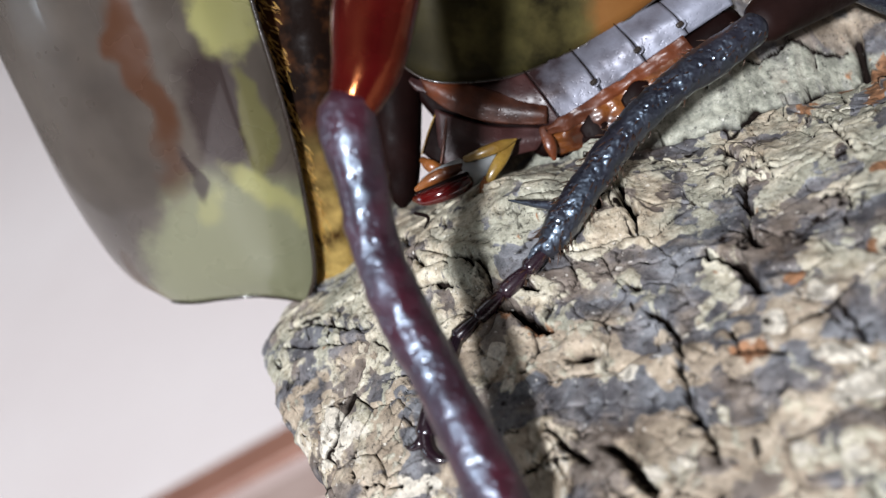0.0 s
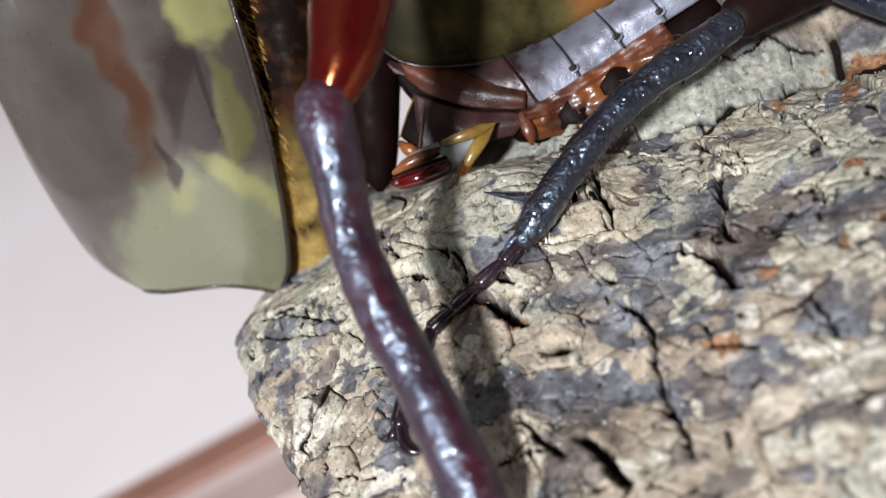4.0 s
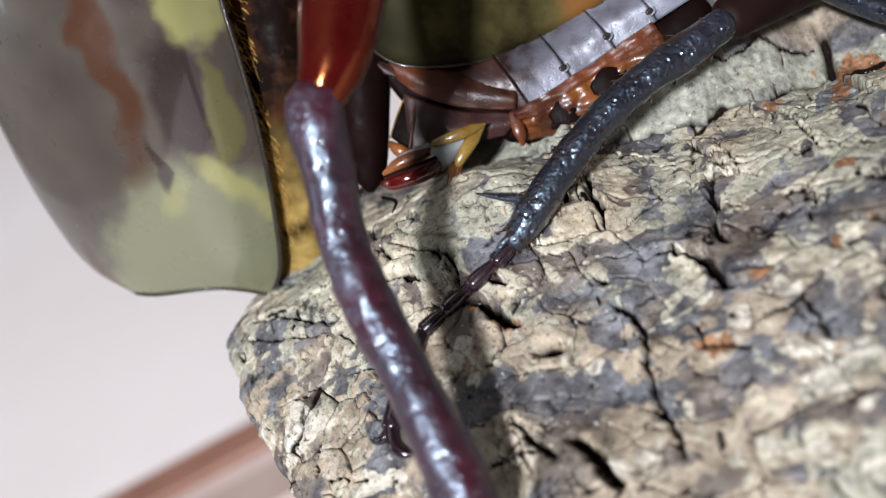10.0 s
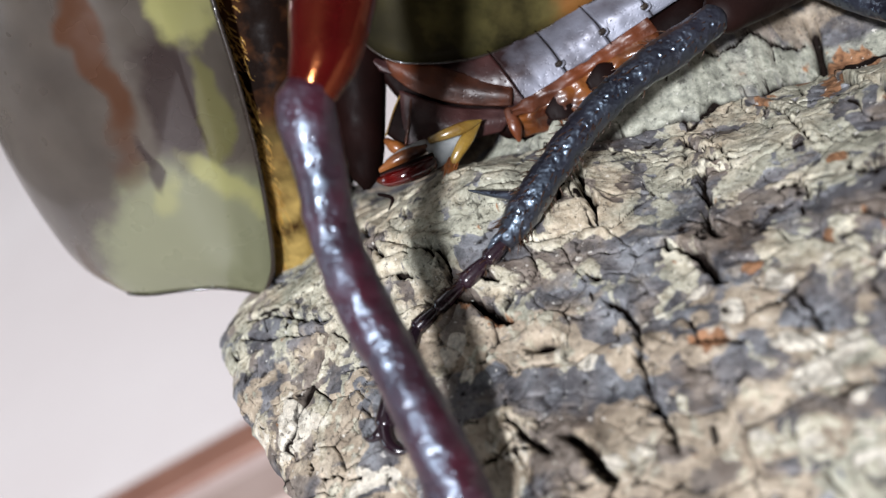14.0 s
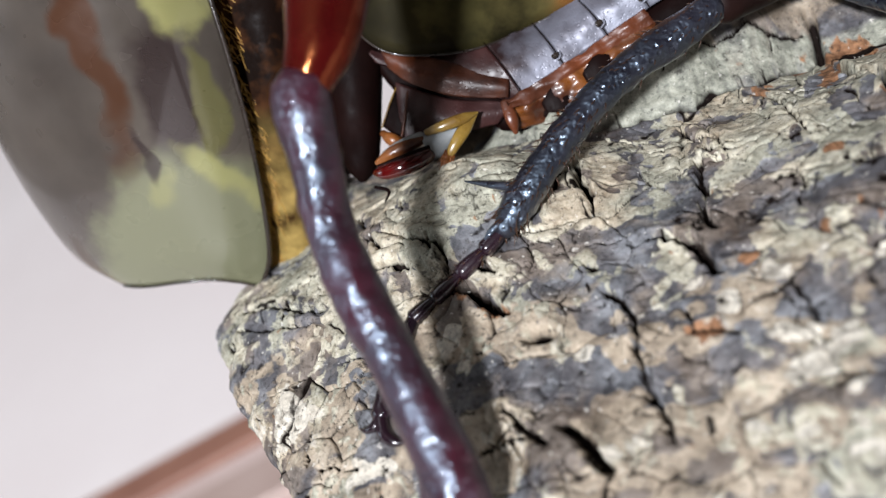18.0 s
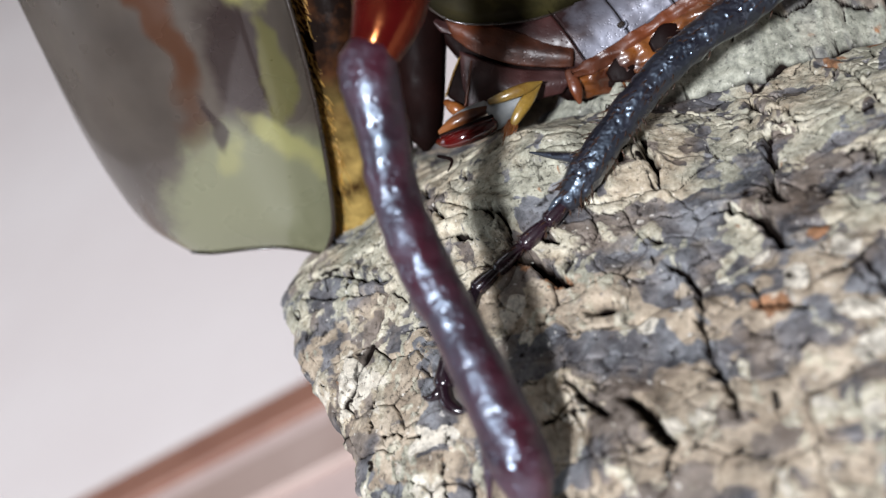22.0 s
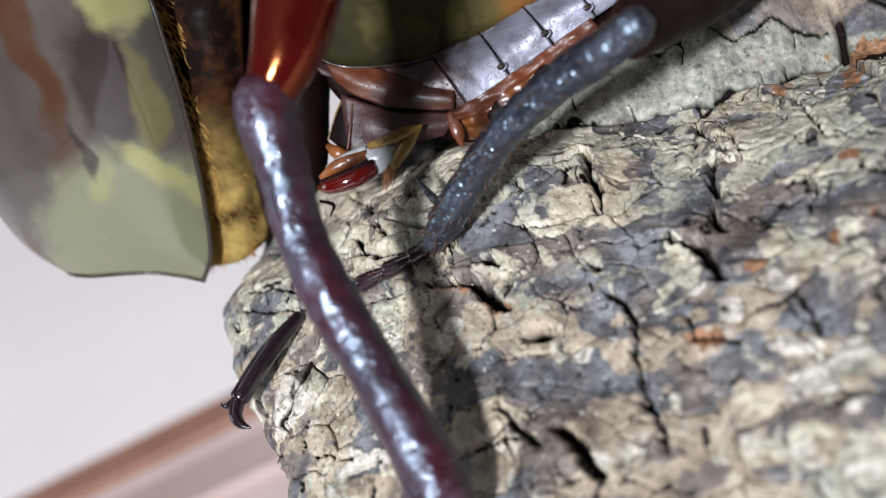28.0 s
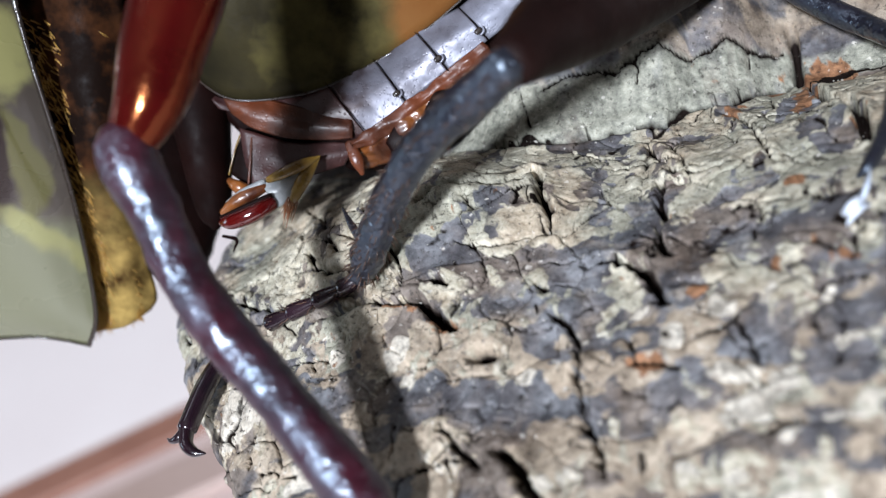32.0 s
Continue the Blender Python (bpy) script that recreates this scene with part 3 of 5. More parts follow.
# patches of colour: centre along and round the log, and half-axes (mm)
PALE = [(42.4, 8.9, 1.2, 0.7), (44.5, 9.2, 0.5, 0.5), (39.3, 6.9, 1.0, 1.1), (39.2, 8.0, 0.5, 0.4), (41.5, 5.4, 0.9, 0.6), (46.7, 5.4, 0.6, 0.9), (42.8, 10.9, 1.6, 0.7), (44.9, 12.3, 1.2, 0.4), (47.2, 11.6, 1.1, 0.35),
        (12.7, 8.7, 1.7, 2.2), (20.2, 13.2, 2.2, 0.9), (44.0, 5.1, 0.45, 0.5), (47.6, 8.1, 0.5, 0.5), (24.0, 6.1, 1.0, 1.0), (31.8, 8.1, 0.8, 0.7), (37.8, 4.9, 0.5, 0.5), (42.6, 14.2, 0.8, 0.4), (40.2, 13.5, 0.5, 0.3)]
SLATE = [(38.7, 9.9, 1.4, 1.2), (43.2, 7.3, 2.1, 0.9), (43.0, 12.3, 2.0, 0.4), (30.9, 13.9, 1.2, 1.0), (31.2, 10.4, 1.8, 1.6), (45.7, 0.8, 1.9, 1.1), (41.6, -0.8, 1.5, 1.0), (32.2, 0.6, 3.0, 0.9), (37.6, 0.2, 1.8, 0.7), (27.3, 0.8, 1.9, 0.6),
         (28.7, -3.0, 1.3, 0.6), (41.5, -2.7, 0.8, 0.5), (46.9, -6.6, 1.2, 1.4), (47.1, 9.1, 1.4, 1.1), (20.9, 8.6, 2.2, 1.3), (14.2, 12.6, 1.8, 1.1), (43.8, -12.2, 0.5, 1.8), (38.5, -9.5, 1.4, 0.8), (43.2, -5.1, 0.5, 0.9), (26.7, 8.7, 1.2, 0.9)]
RUST = [(26.9, 4.9, 0.8, 0.4), (26.3, 4.4, 0.9, 0.4), (37.8, 7.9, 0.7, 0.5), (38.3, 8.2, 1.3, 0.4), (42.7, -15.6, 1.3, 0.5), (40.5, -12.4, 0.6, 1.0), (44.9, -16.5, 0.8, 0.5), (46.1, -17.6, 1.8, 1.2), (44.7, -12.8, 0.7, 2.4), (48.2, -8.2, 0.4, 1.3),
        (23.5, 3.4, 1.4, 0.3), (45.1, -2.8, 0.7, 0.4), (47.5, 3.1, 1.0, 0.4), (40.5, 4.2, 0.8, 0.3), (44.1, 3.3, 0.4, 0.5)]
TANS = [(28.9, 5.4, 1.2, 0.4), (30.6, 7.6, 1.6, 0.7), (35.9, 10.1, 1.2, 1.2), (34.1, 11.1, 1.2, 1.2), (26.9, 7.0, 2.0, 1.1), (42.1, 9.8, 1.0, 0.3), (45.6, 10.9, 1.4, 0.5), (37.3, 13.6, 1.5, 1.1), (42.4, 14.4, 1.2, 0.5), (30.4, 4.4, 1.9, 0.7), (22.1, 4.8, 2.5, 1.2), (27.1, 11.5, 1.3, 0.8), (45.9, 14.5, 1.8, 0.7)]
CREAMS = [(28.5, -0.1, 0.9, 0.8), (33.0, -2.0, 1.5, 1.5), (30.4, -1.8, 1.0, 0.8), (43.0, -1.6, 1.0, 1.5), (35.0, -6.8, 1.5, 1.5), (45.1, -1.8, 1.3, 1.0), (27.7, -4.7, 1.5, 1.0), (25.5, -1.8, 1.1, 1.0), (40.2, -3.8, 1.6, 0.7), (41.8, -6.7, 1.4, 2.5), (43.6, -8.3, 1.0, 2.2), (46.6, -15.6, 1.4, 2.0),
          (46.6, -5.0, 1.0, 1.0), (39.2, -3.3, 1.3, 1.4), (34.8, -1.7, 1.3, 1.2), (29.5, -8.3, 2.0, 0.8), (38.6, 0.4, 0.5, 0.7), (41.4, 2.4, 0.9, 0.8), (40.3, 0.6, 0.8, 0.8), (45.0, 4.5, 1.0, 0.7), (48.1, -3.3, 0.6, 1.5), (17.2, 1.2, 2.0, 0.7), (11.8, -1.5, 3.0, 2.0), (31.3, -7.8, 1.3, 1.0)]


def cells(x, y, seed):
    """Distances to the two nearest points of a jittered grid, and a random value of the nearest."""
    tab = np.random.RandomState(seed).rand(3, 64, 64)
    xi, yi = np.floor(x).astype(int), np.floor(y).astype(int)
    f1, f2, val = np.full(x.shape, 9.0), np.full(x.shape, 9.0), np.zeros(x.shape)
    for i in (-1, 0, 1):
        for j in (-1, 0, 1):
            u, v = (xi + i) % 64, (yi + j) % 64
            d = np.hypot(xi + i + tab[0, u, v] - x, yi + j + tab[1, u, v] - y)
            near = d < f1
            f2 = np.where(near, f1, np.minimum(f2, d))
            val = np.where(near, tab[2, u, v], val)
            f1 = np.where(near, d, f1)
    return f1, f2, val


def build_log():
    fine_a = np.arange(1.0, 62.0, 0.105)
    along = np.concatenate([fine_a, np.linspace(62.6, 125, 60)])
    t0, t1 = math.radians(-56), math.radians(40)
    fine_t = np.arange(t0, t1, 0.105 / RADIUS)
    theta = np.concatenate([fine_t, np.linspace(t1 + 0.006, t0 + 2 * math.pi - 0.006, 150)])
    A, T = np.meshgrid(along, theta, indexing="ij")
    S = T * RADIUS
    # the broken left end: how far each line of the surface reaches
    end = np.interp(S, [-30, -10, -2, 2.7, 5.3, 8.2, 10.6, 13.3, 16.2, 22, 32, 60], [6.6, 4.1, 2.6, 4.5, 6.2, 8.9, 10.5, 12.5, 13.8, 15, 15, 10])
    end = end + 2.2 * (fbm(S * 0.3 + 40, S * 0 + 3, 5, 0.6) - 0.5)
    k = smooth(1, 34, A)
    A = (end + (A - 1)) * (1 - k) + A * k
    wa = A + 1.3 * (fbm(A * 0.5, S * 0.6 + 30, 4, 0.42) - 0.5)
    ws = S + 1.3 * (fbm(A * 0.5 + 50, S * 0.6, 4, 0.42) - 0.5)
    wa2 = A + 1.2 * (fbm(A * 0.7 + 11, S * 0.9 + 2, 3) - 0.5)
    ws2 = S + 1.2 * (fbm(A * 0.7 + 71, S * 0.9 + 5, 3) - 0.5)
    r = RADIUS + 1.6 * (fbm(A * 0.09, S * 0.11 + 7, 3) - 0.5) + 0.6 * (fbm(A * 0.2 + 3, S * 0.36, 2, 0.3) - 0.5)
    r += 0.16 * (fbm(A * 0.5, S * 0.9, 2, 0.4) - 0.5) + 0.05 * (fbm(A * 4, S * 5, 3) - 0.5)
    # a swelling under the beetle, a raised back ridge, and the end worn round
    r += 3.6 * np.exp(-((A - 22) / 9) ** 2 - ((S + 4.5) / 6.5) ** 2)
    back = np.interp(A, [0, 17, 22.7, 25.7, 28, 31, 34, 36.9, 38.3, 40.4, 42, 43.6, 62], [-11, -11, -10.8, -9.5, -9.0, -9.2, -10.6, -10.8, -12.3, -13.0, -15.0, -16.6, -17.2])
    r += 8.5 * smooth(0.0, 7.0, back - S) * smooth(8, 26, A) + 2.0 * smooth(0, 10, back + 8 - S) * smooth(20, 8, A)
    r += np.exp(-((A - 31) / 9) ** 2 - ((S + 13) / 6) ** 2) - 1.5 * np.exp(-(A - end) / 1.2)
    grain = fbm(A * 0.35, r * 1.6 + S * 2.2, 4)
    flat = 1 - 0.9 * smooth(-0.5, 1.5, back - S)
    r += 0.22 * (grain - 0.5) * smooth(-0.5, 1.5, back - S)
    # plates between fine cracks
    f1, f2, lift = cells(wa * 0.30, ws * 0.34, 3)
    gap = (f2 - f1) / 0.42
    thin = (1 - smooth(0.02, 0.15, gap)) * smooth(0.36, 0.48, fbm(A * 0.25 + 5, S * 0.3, 3))
    r += flat * (0.24 * (lift - 0.5) * smooth(0.0, 0.10, gap) - 0.22 * thin)
    e1, e2, lift2 = cells(wa * 0.85 + 40, ws * 0.85, 19)
    gap2 = (e2 - e1) / 1.0
    hair = (1 - smooth(0.02, 0.12, gap2)) * smooth(0.49, 0.57, fbm(A * 0.4 + 15, S * 0.4 + 9, 3))
    r += flat * (0.06 * (lift2 - 0.5) * smooth(0.0, 0.06, gap2) - 0.12 * hair)
    calm = 1 - 0.75 * smooth(0.5, 2.5, back - S)
    # crack bottoms darkened in colour, as shade would darken them
    dirt_shade = np.maximum(0.7 * thin, 0.6 * hair) * calm
    ja = 0.45 * (fbm(A * 2.3 + 5, S * 2.3, 3, 0.6) - 0.5)
    js = 0.45 * (fbm(A * 2.3 + 65, S * 2.3 + 31, 3, 0.6) - 0.5)
    for n, (line, width, depth) in enumerate(BACK_CRACKS + UPPER_CRACKS + LOWER_CRACKS + LEFT_CRACKS):
        bend = 0.25 if n < len(BACK_CRACKS) else 1.0
        jag = near_line(A + bend * (0.45 * (wa - A) + ja), S + bend * (0.45 * (ws - S) + js), line)
        w = 1.0 * width * (0.5 + 1.1 * fbm(A * 1.6, S * 1.6 + 12, 3))
        cut = 1 - smooth(0.35, 1.25, jag / w)
        r -= 1.25 * depth * cut
        r += 0.18 * np.exp(-((jag - 0.5) / 0.35) ** 2)
        dirt_shade = np.maximum(dirt_shade, cut)
    # many short cracks, along the grain and across it
    rnd = random.Random(17)
    for k in range(90):
        x, y = rnd.uniform(4, 56), rnd.uniform(-26, 24)
        along_grain = rnd.random() < 0.4
        length = rnd.uniform(1.5, 5.0) if along_grain else rnd.uniform(0.8, 2.6)
        line = [(x, y)]
        for q in range(4):
            x += (length / 4) * (1 if along_grain else rnd.uniform(-0.35, 0.5))
            y += (length / 4) * (rnd.uniform(-0.35, 0.3) if along_grain else 1)
            line.append((x, y))
        mx, my = line[2]
        spot = np.nonzero((np.abs(A - mx) < length * 0.6 + 1.5) & (np.abs(S - my) < length * 0.6 + 1.5))
        a1, s1 = A[spot], S[spot]
        jag = near_line(wa[spot] * 0.6 + a1 * 0.4 + ja[spot], ws[spot] * 0.6 + s1 * 0.4 + js[spot], line)
        w = rnd.uniform(0.06, 0.14) * (0.3 + 1.3 * fbm(a1 * 2.1 + k, s1 * 2.1, 2))
        cut = 1 - smooth(0.5, 1.3, jag / w)
        cut = cut * calm[spot]
        r[spot] -= rnd.uniform(0.3, 0.7) * cut
        dirt_shade[spot] = np.maximum(dirt_shade[spot], cut)
    # the hole is sunk, and its inner shade painted dark
    hole = np.exp(-((A - 29.4) / 0.8) ** 2 - ((S - 6.8) / 0.4) ** 2)
    r -= 1.5 * hole
    dirt_shade = np.maximum(dirt_shade, 1.2 * hole - 0.2)
    blot = fbm(wa2 * 0.60 + 9, ws2 * 0.50, 4, 0.5)
    speck = fbm(wa2 * 1.9 + 31, ws2 * 1.5, 3, 0.6)

    def near(items):
        m = np.zeros(A.shape)
        for x, y, ra, rs in items:
            m = np.maximum(m, np.exp(-((wa2 - x) / ra) ** 2 - ((ws2 - y) / rs) ** 2))
        return m
    patchy = 0.6 * blot + 0.4 * speck
    wide = fbm(A * 0.13 + 3, S * 0.16, 3)
    strip_zone = smooth(-0.5, 1.5, back - S)
    low_zone = smooth(2.0, 6.0, S + 3 * (wide - 0.5))
    dark_zone = np.exp(-((S - 0.5 - 5 * (wide - 0.5)) / 2.6) ** 2) * smooth(22, 30, A)
    slate_near, ridge = near(SLATE), np.interp(A, [0, 29.6, 33.1, 37.9, 40.9, 43.3, 62], [-12.1, -12.1, -13.3, -14.7, -16.7, -18.5, -19.5])
    behind = smooth(-0.4, 0.6, ridge - S)
    upper_zone = smooth(1.0, -1.5, S) * (1 - strip_zone)
    cream = np.clip(0.5 + 4.6 * (-0.510 + patchy + 0.07 * (lift - 0.5) + 0.05 * (lift2 - 0.5) + 0.15 * near(CREAMS) - 0.13 * slate_near - 0.07 * dark_zone + 0.14 * (wide - 0.5) + 0.055 * upper_zone - 0.02 * strip_zone - 0.08 * low_zone), 0, 1)
    pale = smooth(-0.12, 0.2, near(PALE) - 0.5 + 0.9 * (blot - 0.5)) + smooth(0.56, 0.7, patchy) * low_zone * 0.6
    rust = smooth(0.0, 0.35, near(RUST) - 0.36 + 1.6 * (speck - 0.5)) * 0.75 + (0.08 + 0.15 * low_zone) * smooth(0.58, 0.68, fbm(wa * 0.7 + 77, ws * 0.9, 4))
    slate = smooth(0.3, 0.65, slate_near + 0.8 * (blot - 0.5)) * (1 - 0.8 * strip_zone)
    cream, pale = cream * (1 - slate), pale * (1 - slate)
    tan = low_zone * (1 - slate) * smooth(0.48, 0.60, fbm(wa2 * 0.5 + 33, ws2 * 0.8 + 7, 4) + 0.16 * near(TANS)) + 0.35 * smooth(0.54, 0.6, fbm(wa2 * 0.4 + 83, ws2 * 0.7 + 3, 4)) * (1 - low_zone) * (1 - slate) + 0.3 * behind
    tan = np.clip(tan, 0, 1)
    kx, ky = (30.5, 15.1)
    knob = np.exp(-((A - kx) / 1.5) ** 2 - ((S - ky) / 2.0) ** 2)
    r += 1.1 * knob * (0.7 + 0.6 * lift2)
    moss = strip_zone * (1 - behind) * (0.6 + 0.4 * smooth(0.3, 0.6, grain))
    cream, pale = cream * (1 - 0.7 * strip_zone), pale * (1 - 0.8 * strip_zone)
    dirt_shade = np.maximum(dirt_shade, 0.7 * smooth(0.6, 0.86, fbm(wa * 1.0 + 21, ws * 1.2 + 8, 4, 0.6) + 0.05 * dark_zone) * (1 - 0.7 * strip_zone))
    dirt_shade = np.maximum(dirt_shade, 0.8 * smooth(0.64, 0.8, grain) * strip_zone)
    # the seam's crack and ledge shadow, painted dark
    seam = np.abs(back - S - 0.55 - 0.5 * (fbm(A * 0.8, A * 0 + 4, 2) - 0.5)) / (0.07 + 0.22 * smooth(0.5, 0.7, fbm(A * 0.5 + 8, A * 0 + 2, 2)))
    dirt_shade = np.maximum(dirt_shade, (1 - smooth(0.6, 1.2, seam)) * smooth(20, 25, A))
    r += 0.05 * smooth(0.4, 0.6, cream) + 0.05 * np.clip(pale, 0, 1)
    pale, rust = np.clip(pale, 0, 1), np.clip(rust, 0, 1)
    verts = np.stack([A * MM, -np.sin(T) * r * MM, (np.cos(T) * r + RADIUS) * MM], -1)
    n, m = A.shape
    idx = np.arange(n * m).reshape(n, m)
    nxt = np.roll(idx, -1, axis=1)
    quads = np.stack([idx[:-1], nxt[:-1], nxt[1:], idx[1:]], -1).reshape(-1, 4)
    # end faces: rings drawn in to the core
    vs = [verts.reshape(-1, 3)]
    fs = [quads]
    count = n * m
    layers = {"tan": [tan.ravel()], "moss": [moss.ravel()], "cream": [cream.ravel()], "pale": [pale.ravel()], "rust": [rust.ravel()], "dirt_shade": [dirt_shade.ravel()]}
    for row, sign in ((0, 1), (n - 1, -1)):
        ring = idx[row]
        base = verts[row]
        for k in (0.93, 0.7, 0.4, 0.04):
            c = base.copy()
            c[:, 1] *= k
            c[:, 2] = RADIUS * MM + (c[:, 2] - RADIUS * MM) * k
            c[:, 0] += sign * MM * (1.2 * (fbm(c[:, 1] * 900, c[:, 2] * 900, 3) - 0.5) + 0.8 * (1 - k))
            vs.append(c)
            now = np.arange(count, count + m)
            q = np.stack([ring, now, np.roll(now, -1), np.roll(ring, -1)], -1)
            fs.append(q if sign == 1 else q[:, ::-1])
            ring = now
            count += m
            for key, lst in layers.items():
                lst.append(np.full(m, 0.6 if key == "cream" else 0.0))
    V3, F = np.concatenate(vs), np.concatenate(fs)
    me = bpy.data.meshes.new("log")
    me.vertices.add(len(V3))
    me.vertices.foreach_set("co", V3.astype(np.float32).ravel())
    me.loops.add(F.size)
    me.loops.foreach_set("vertex_index", F.astype(np.int32).ravel())
    me.polygons.add(len(F))
    me.polygons.foreach_set("loop_start", np.arange(0, F.size, 4, dtype=np.int32))
    me.polygons.foreach_set("use_smooth", np.ones(len(F), bool))
    for key, lst in layers.items():
        at = me.attributes.new(key, "FLOAT", "POINT")
        at.data.foreach_set("value", np.concatenate(lst).astype(np.float32))
    me.update(calc_edges=True)
    me.validate()
    me.materials.append(BARK)
    ob = new("log", me)
    return tagged(ob, "weathered grey log with cracked bark and cream lichen", "log")


build_log()

# ---------- the beetle ----------
beetle = new("beetle")
beetle.empty_display_size = 0.01
beetle.matrix_world = LEAN
tagged(beetle, "large olive-gold beetle with dark red legs on the log", "beetle")


def pronotum():
    """The neck shield: sections from its rear rim over the bulge to the far side."""
    rear = [(-16.76, 26.70, -4.00), (-15.27, 20.08, -5.00), (-14.25, 15.75, -6.00), (-13.16, 11.67, -7.20), (-12.21, 7.13, -9.00), (-11.60, 2.34, -11.00), (-11.46, -1.14, -12.50), (-12.17, -3.22, -13.50)]
    left = [(-47.63, 32.96, -19.00), (-41.38, 24.26, -18.50), (-36.89, 18.62, -18.00), (-34.23, 13.08, -17.70), (-31.08, 6.31, -17.20), (-28.38, 1.63, -17.00), (-25.73, -1.44, -16.20), (-22.52, -2.86, -15.40)]
    base = [-4, -5, -6, -7.2, -9, -11, -12.5, -13.5]
    depth = [20, 18, 16, 14, 11, 8, 5, 2.5]

    def profile(u):
        return 1 - 0.25 * ((0.33 - u) / 0.33) ** 2 if u < 0.33 else math.sqrt(max(0.0, 1 - ((u - 0.33) / 0.67) ** 2))
    rows = []
    for a, b, h, low in zip(rear, left, depth, base):
        a, b = Vector(a), Vector(b)
        row = []
        for u in (0, 0.06, 0.16, 0.33, 0.55, 0.75, 0.88, 0.96, 1.0):
            p = a.lerp(b, u)
            p.z = low + (profile(u) - 0.75) * h
            if low < -13:
                p.y += 0.35 * math.sin(math.pi * 1.7 * u)
            row.append(tuple(p))
        for u, drop in ((0.97, 0.35), (0.85, 0.7)):
            p = a.lerp(b, u)
            p.z = low - (0.75 + drop) * h
            row.append(tuple(p))
        rows.append(row)
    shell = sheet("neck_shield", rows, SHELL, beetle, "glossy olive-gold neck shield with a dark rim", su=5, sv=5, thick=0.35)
    tube("rim", rear, [0.17] * 8, RIM, shell, "black raised rim", steps=8, segs=10)
    tube("rim", [rows[-1][k] for k in (0, 1, 2, 3, 4, 5, 6, 7)], [0.09] * 8, RIM, shell, "black raised rim", steps=6, segs=10)
    return shell


SHIELD = pronotum()

def fringe():
    """The soft golden collar behind the neck shield, with hairs lying on it."""
    rows = [[(-19.34, 30.61, -5.70), (-14.04, 29.91, -4.20), (-10.74, 30.43, -5.30)], [(-17.96, 24.04, -7.20), (-12.94, 23.50, -5.70), (-9.72, 23.89, -6.80)], [(-16.88, 18.63, -8.70), (-11.96, 18.22, -7.20), (-9.02, 18.52, -8.30)], [(-15.78, 12.84, -9.60), (-11.13, 12.57, -8.10), (-8.84, 12.77, -9.20)], [(-14.80, 7.36, -11.20), (-10.41, 7.20, -9.70), (-8.74, 7.32, -10.80)], [(-14.02, 2.42, -13.20), (-9.78, 2.75, -11.70), (-8.19, 3.19, -12.80)], [(-13.52, -1.09, -14.80), (-9.80, -0.56, -13.30), (-7.81, 0.52, -14.40)], [(-12.81, -2.41, -15.40), (-9.84, -1.80, -13.90), (-8.36, -0.61, -15.00)]]
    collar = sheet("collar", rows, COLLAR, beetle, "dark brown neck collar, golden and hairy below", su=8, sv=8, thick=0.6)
    rows = rows[2:]
    rnd = random.Random(3)
    strands = []
    for k in range(1700):
        v = rnd.random() ** 0.7 * 4.8
        i, u = int(v), rnd.random() * 0.8
        a = Vector(rows[i][0]).lerp(Vector(rows[i + 1][0]), v - i)
        c = Vector(rows[i][2]).lerp(Vector(rows[i + 1][2]), v - i)
        b = a.lerp(c, u)
        b.z += 0.3 + 0.7 * math.sin(math.pi * u)
        length = rnd.uniform(0.5, 1.2)
        ang = rnd.gauss(-0.85, 0.3)
        e = b + Vector((length * math.cos(ang), length * math.sin(ang), -0.15))
        m = b.lerp(e, 0.5) + Vector((0, 0, 0.12))
        strands.append(((tuple(b), tuple(m), tuple(e)), (0.035, 0.03, 0.01)))
    many_tubes("hair", strands, GOLD, collar, "fine golden hairs", steps=2, segs=4)
    return collar


HAIR = fringe()


def trunk():
    tube("thorax", [(-14.75, 29.21, -17.00), (-13.34, 21.28, -18.50), (-11.93, 13.72, -19.00), (-10.65, 6.03, -19.00), (-10.00, 1.75, -19.00)], [8.0, 7.6, 6.6, 4.6, 2.6], BODY, beetle, "dark brown underside of the thorax", segs=24, rough=0.05)
    tube("hip", [(-6.69, 20.02, -11.00), (-5.80, 13.77, -10.50), (-5.38, 9.89, -10.00), (-5.06, 6.60, -9.80), (-4.90, 4.90, -9.60), (-4.85, 4.10, -9.60)], [3.0, 2.3, 1.8, 1.4, 1.0, 0.35], BODY, beetle, "dark hip joint", segs=18)
    rim = [(-5.34, 13.75, -8.50), (-3.46, 12.42, -8.10), (-1.25, 12.05, -7.90), (2.43, 12.49, -8.10), (6.14, 14.03, -8.40), (10.10, 16.13, -7.60), (15.04, 19.92, -6.80)]
    rows = []
    for k in range(6):
        u = k / 5
        rows.append([(p[0] - 1.5 * u, p[1] + 19 * u, p[2] + 2.8 * math.sin(u * 2.2)) for p in rim])
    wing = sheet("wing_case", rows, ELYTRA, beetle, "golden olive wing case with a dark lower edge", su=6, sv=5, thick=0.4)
    tube("rim", rim, [0.08] * 7, RIM, wing, "black edge", steps=8, segs=8)


trunk()


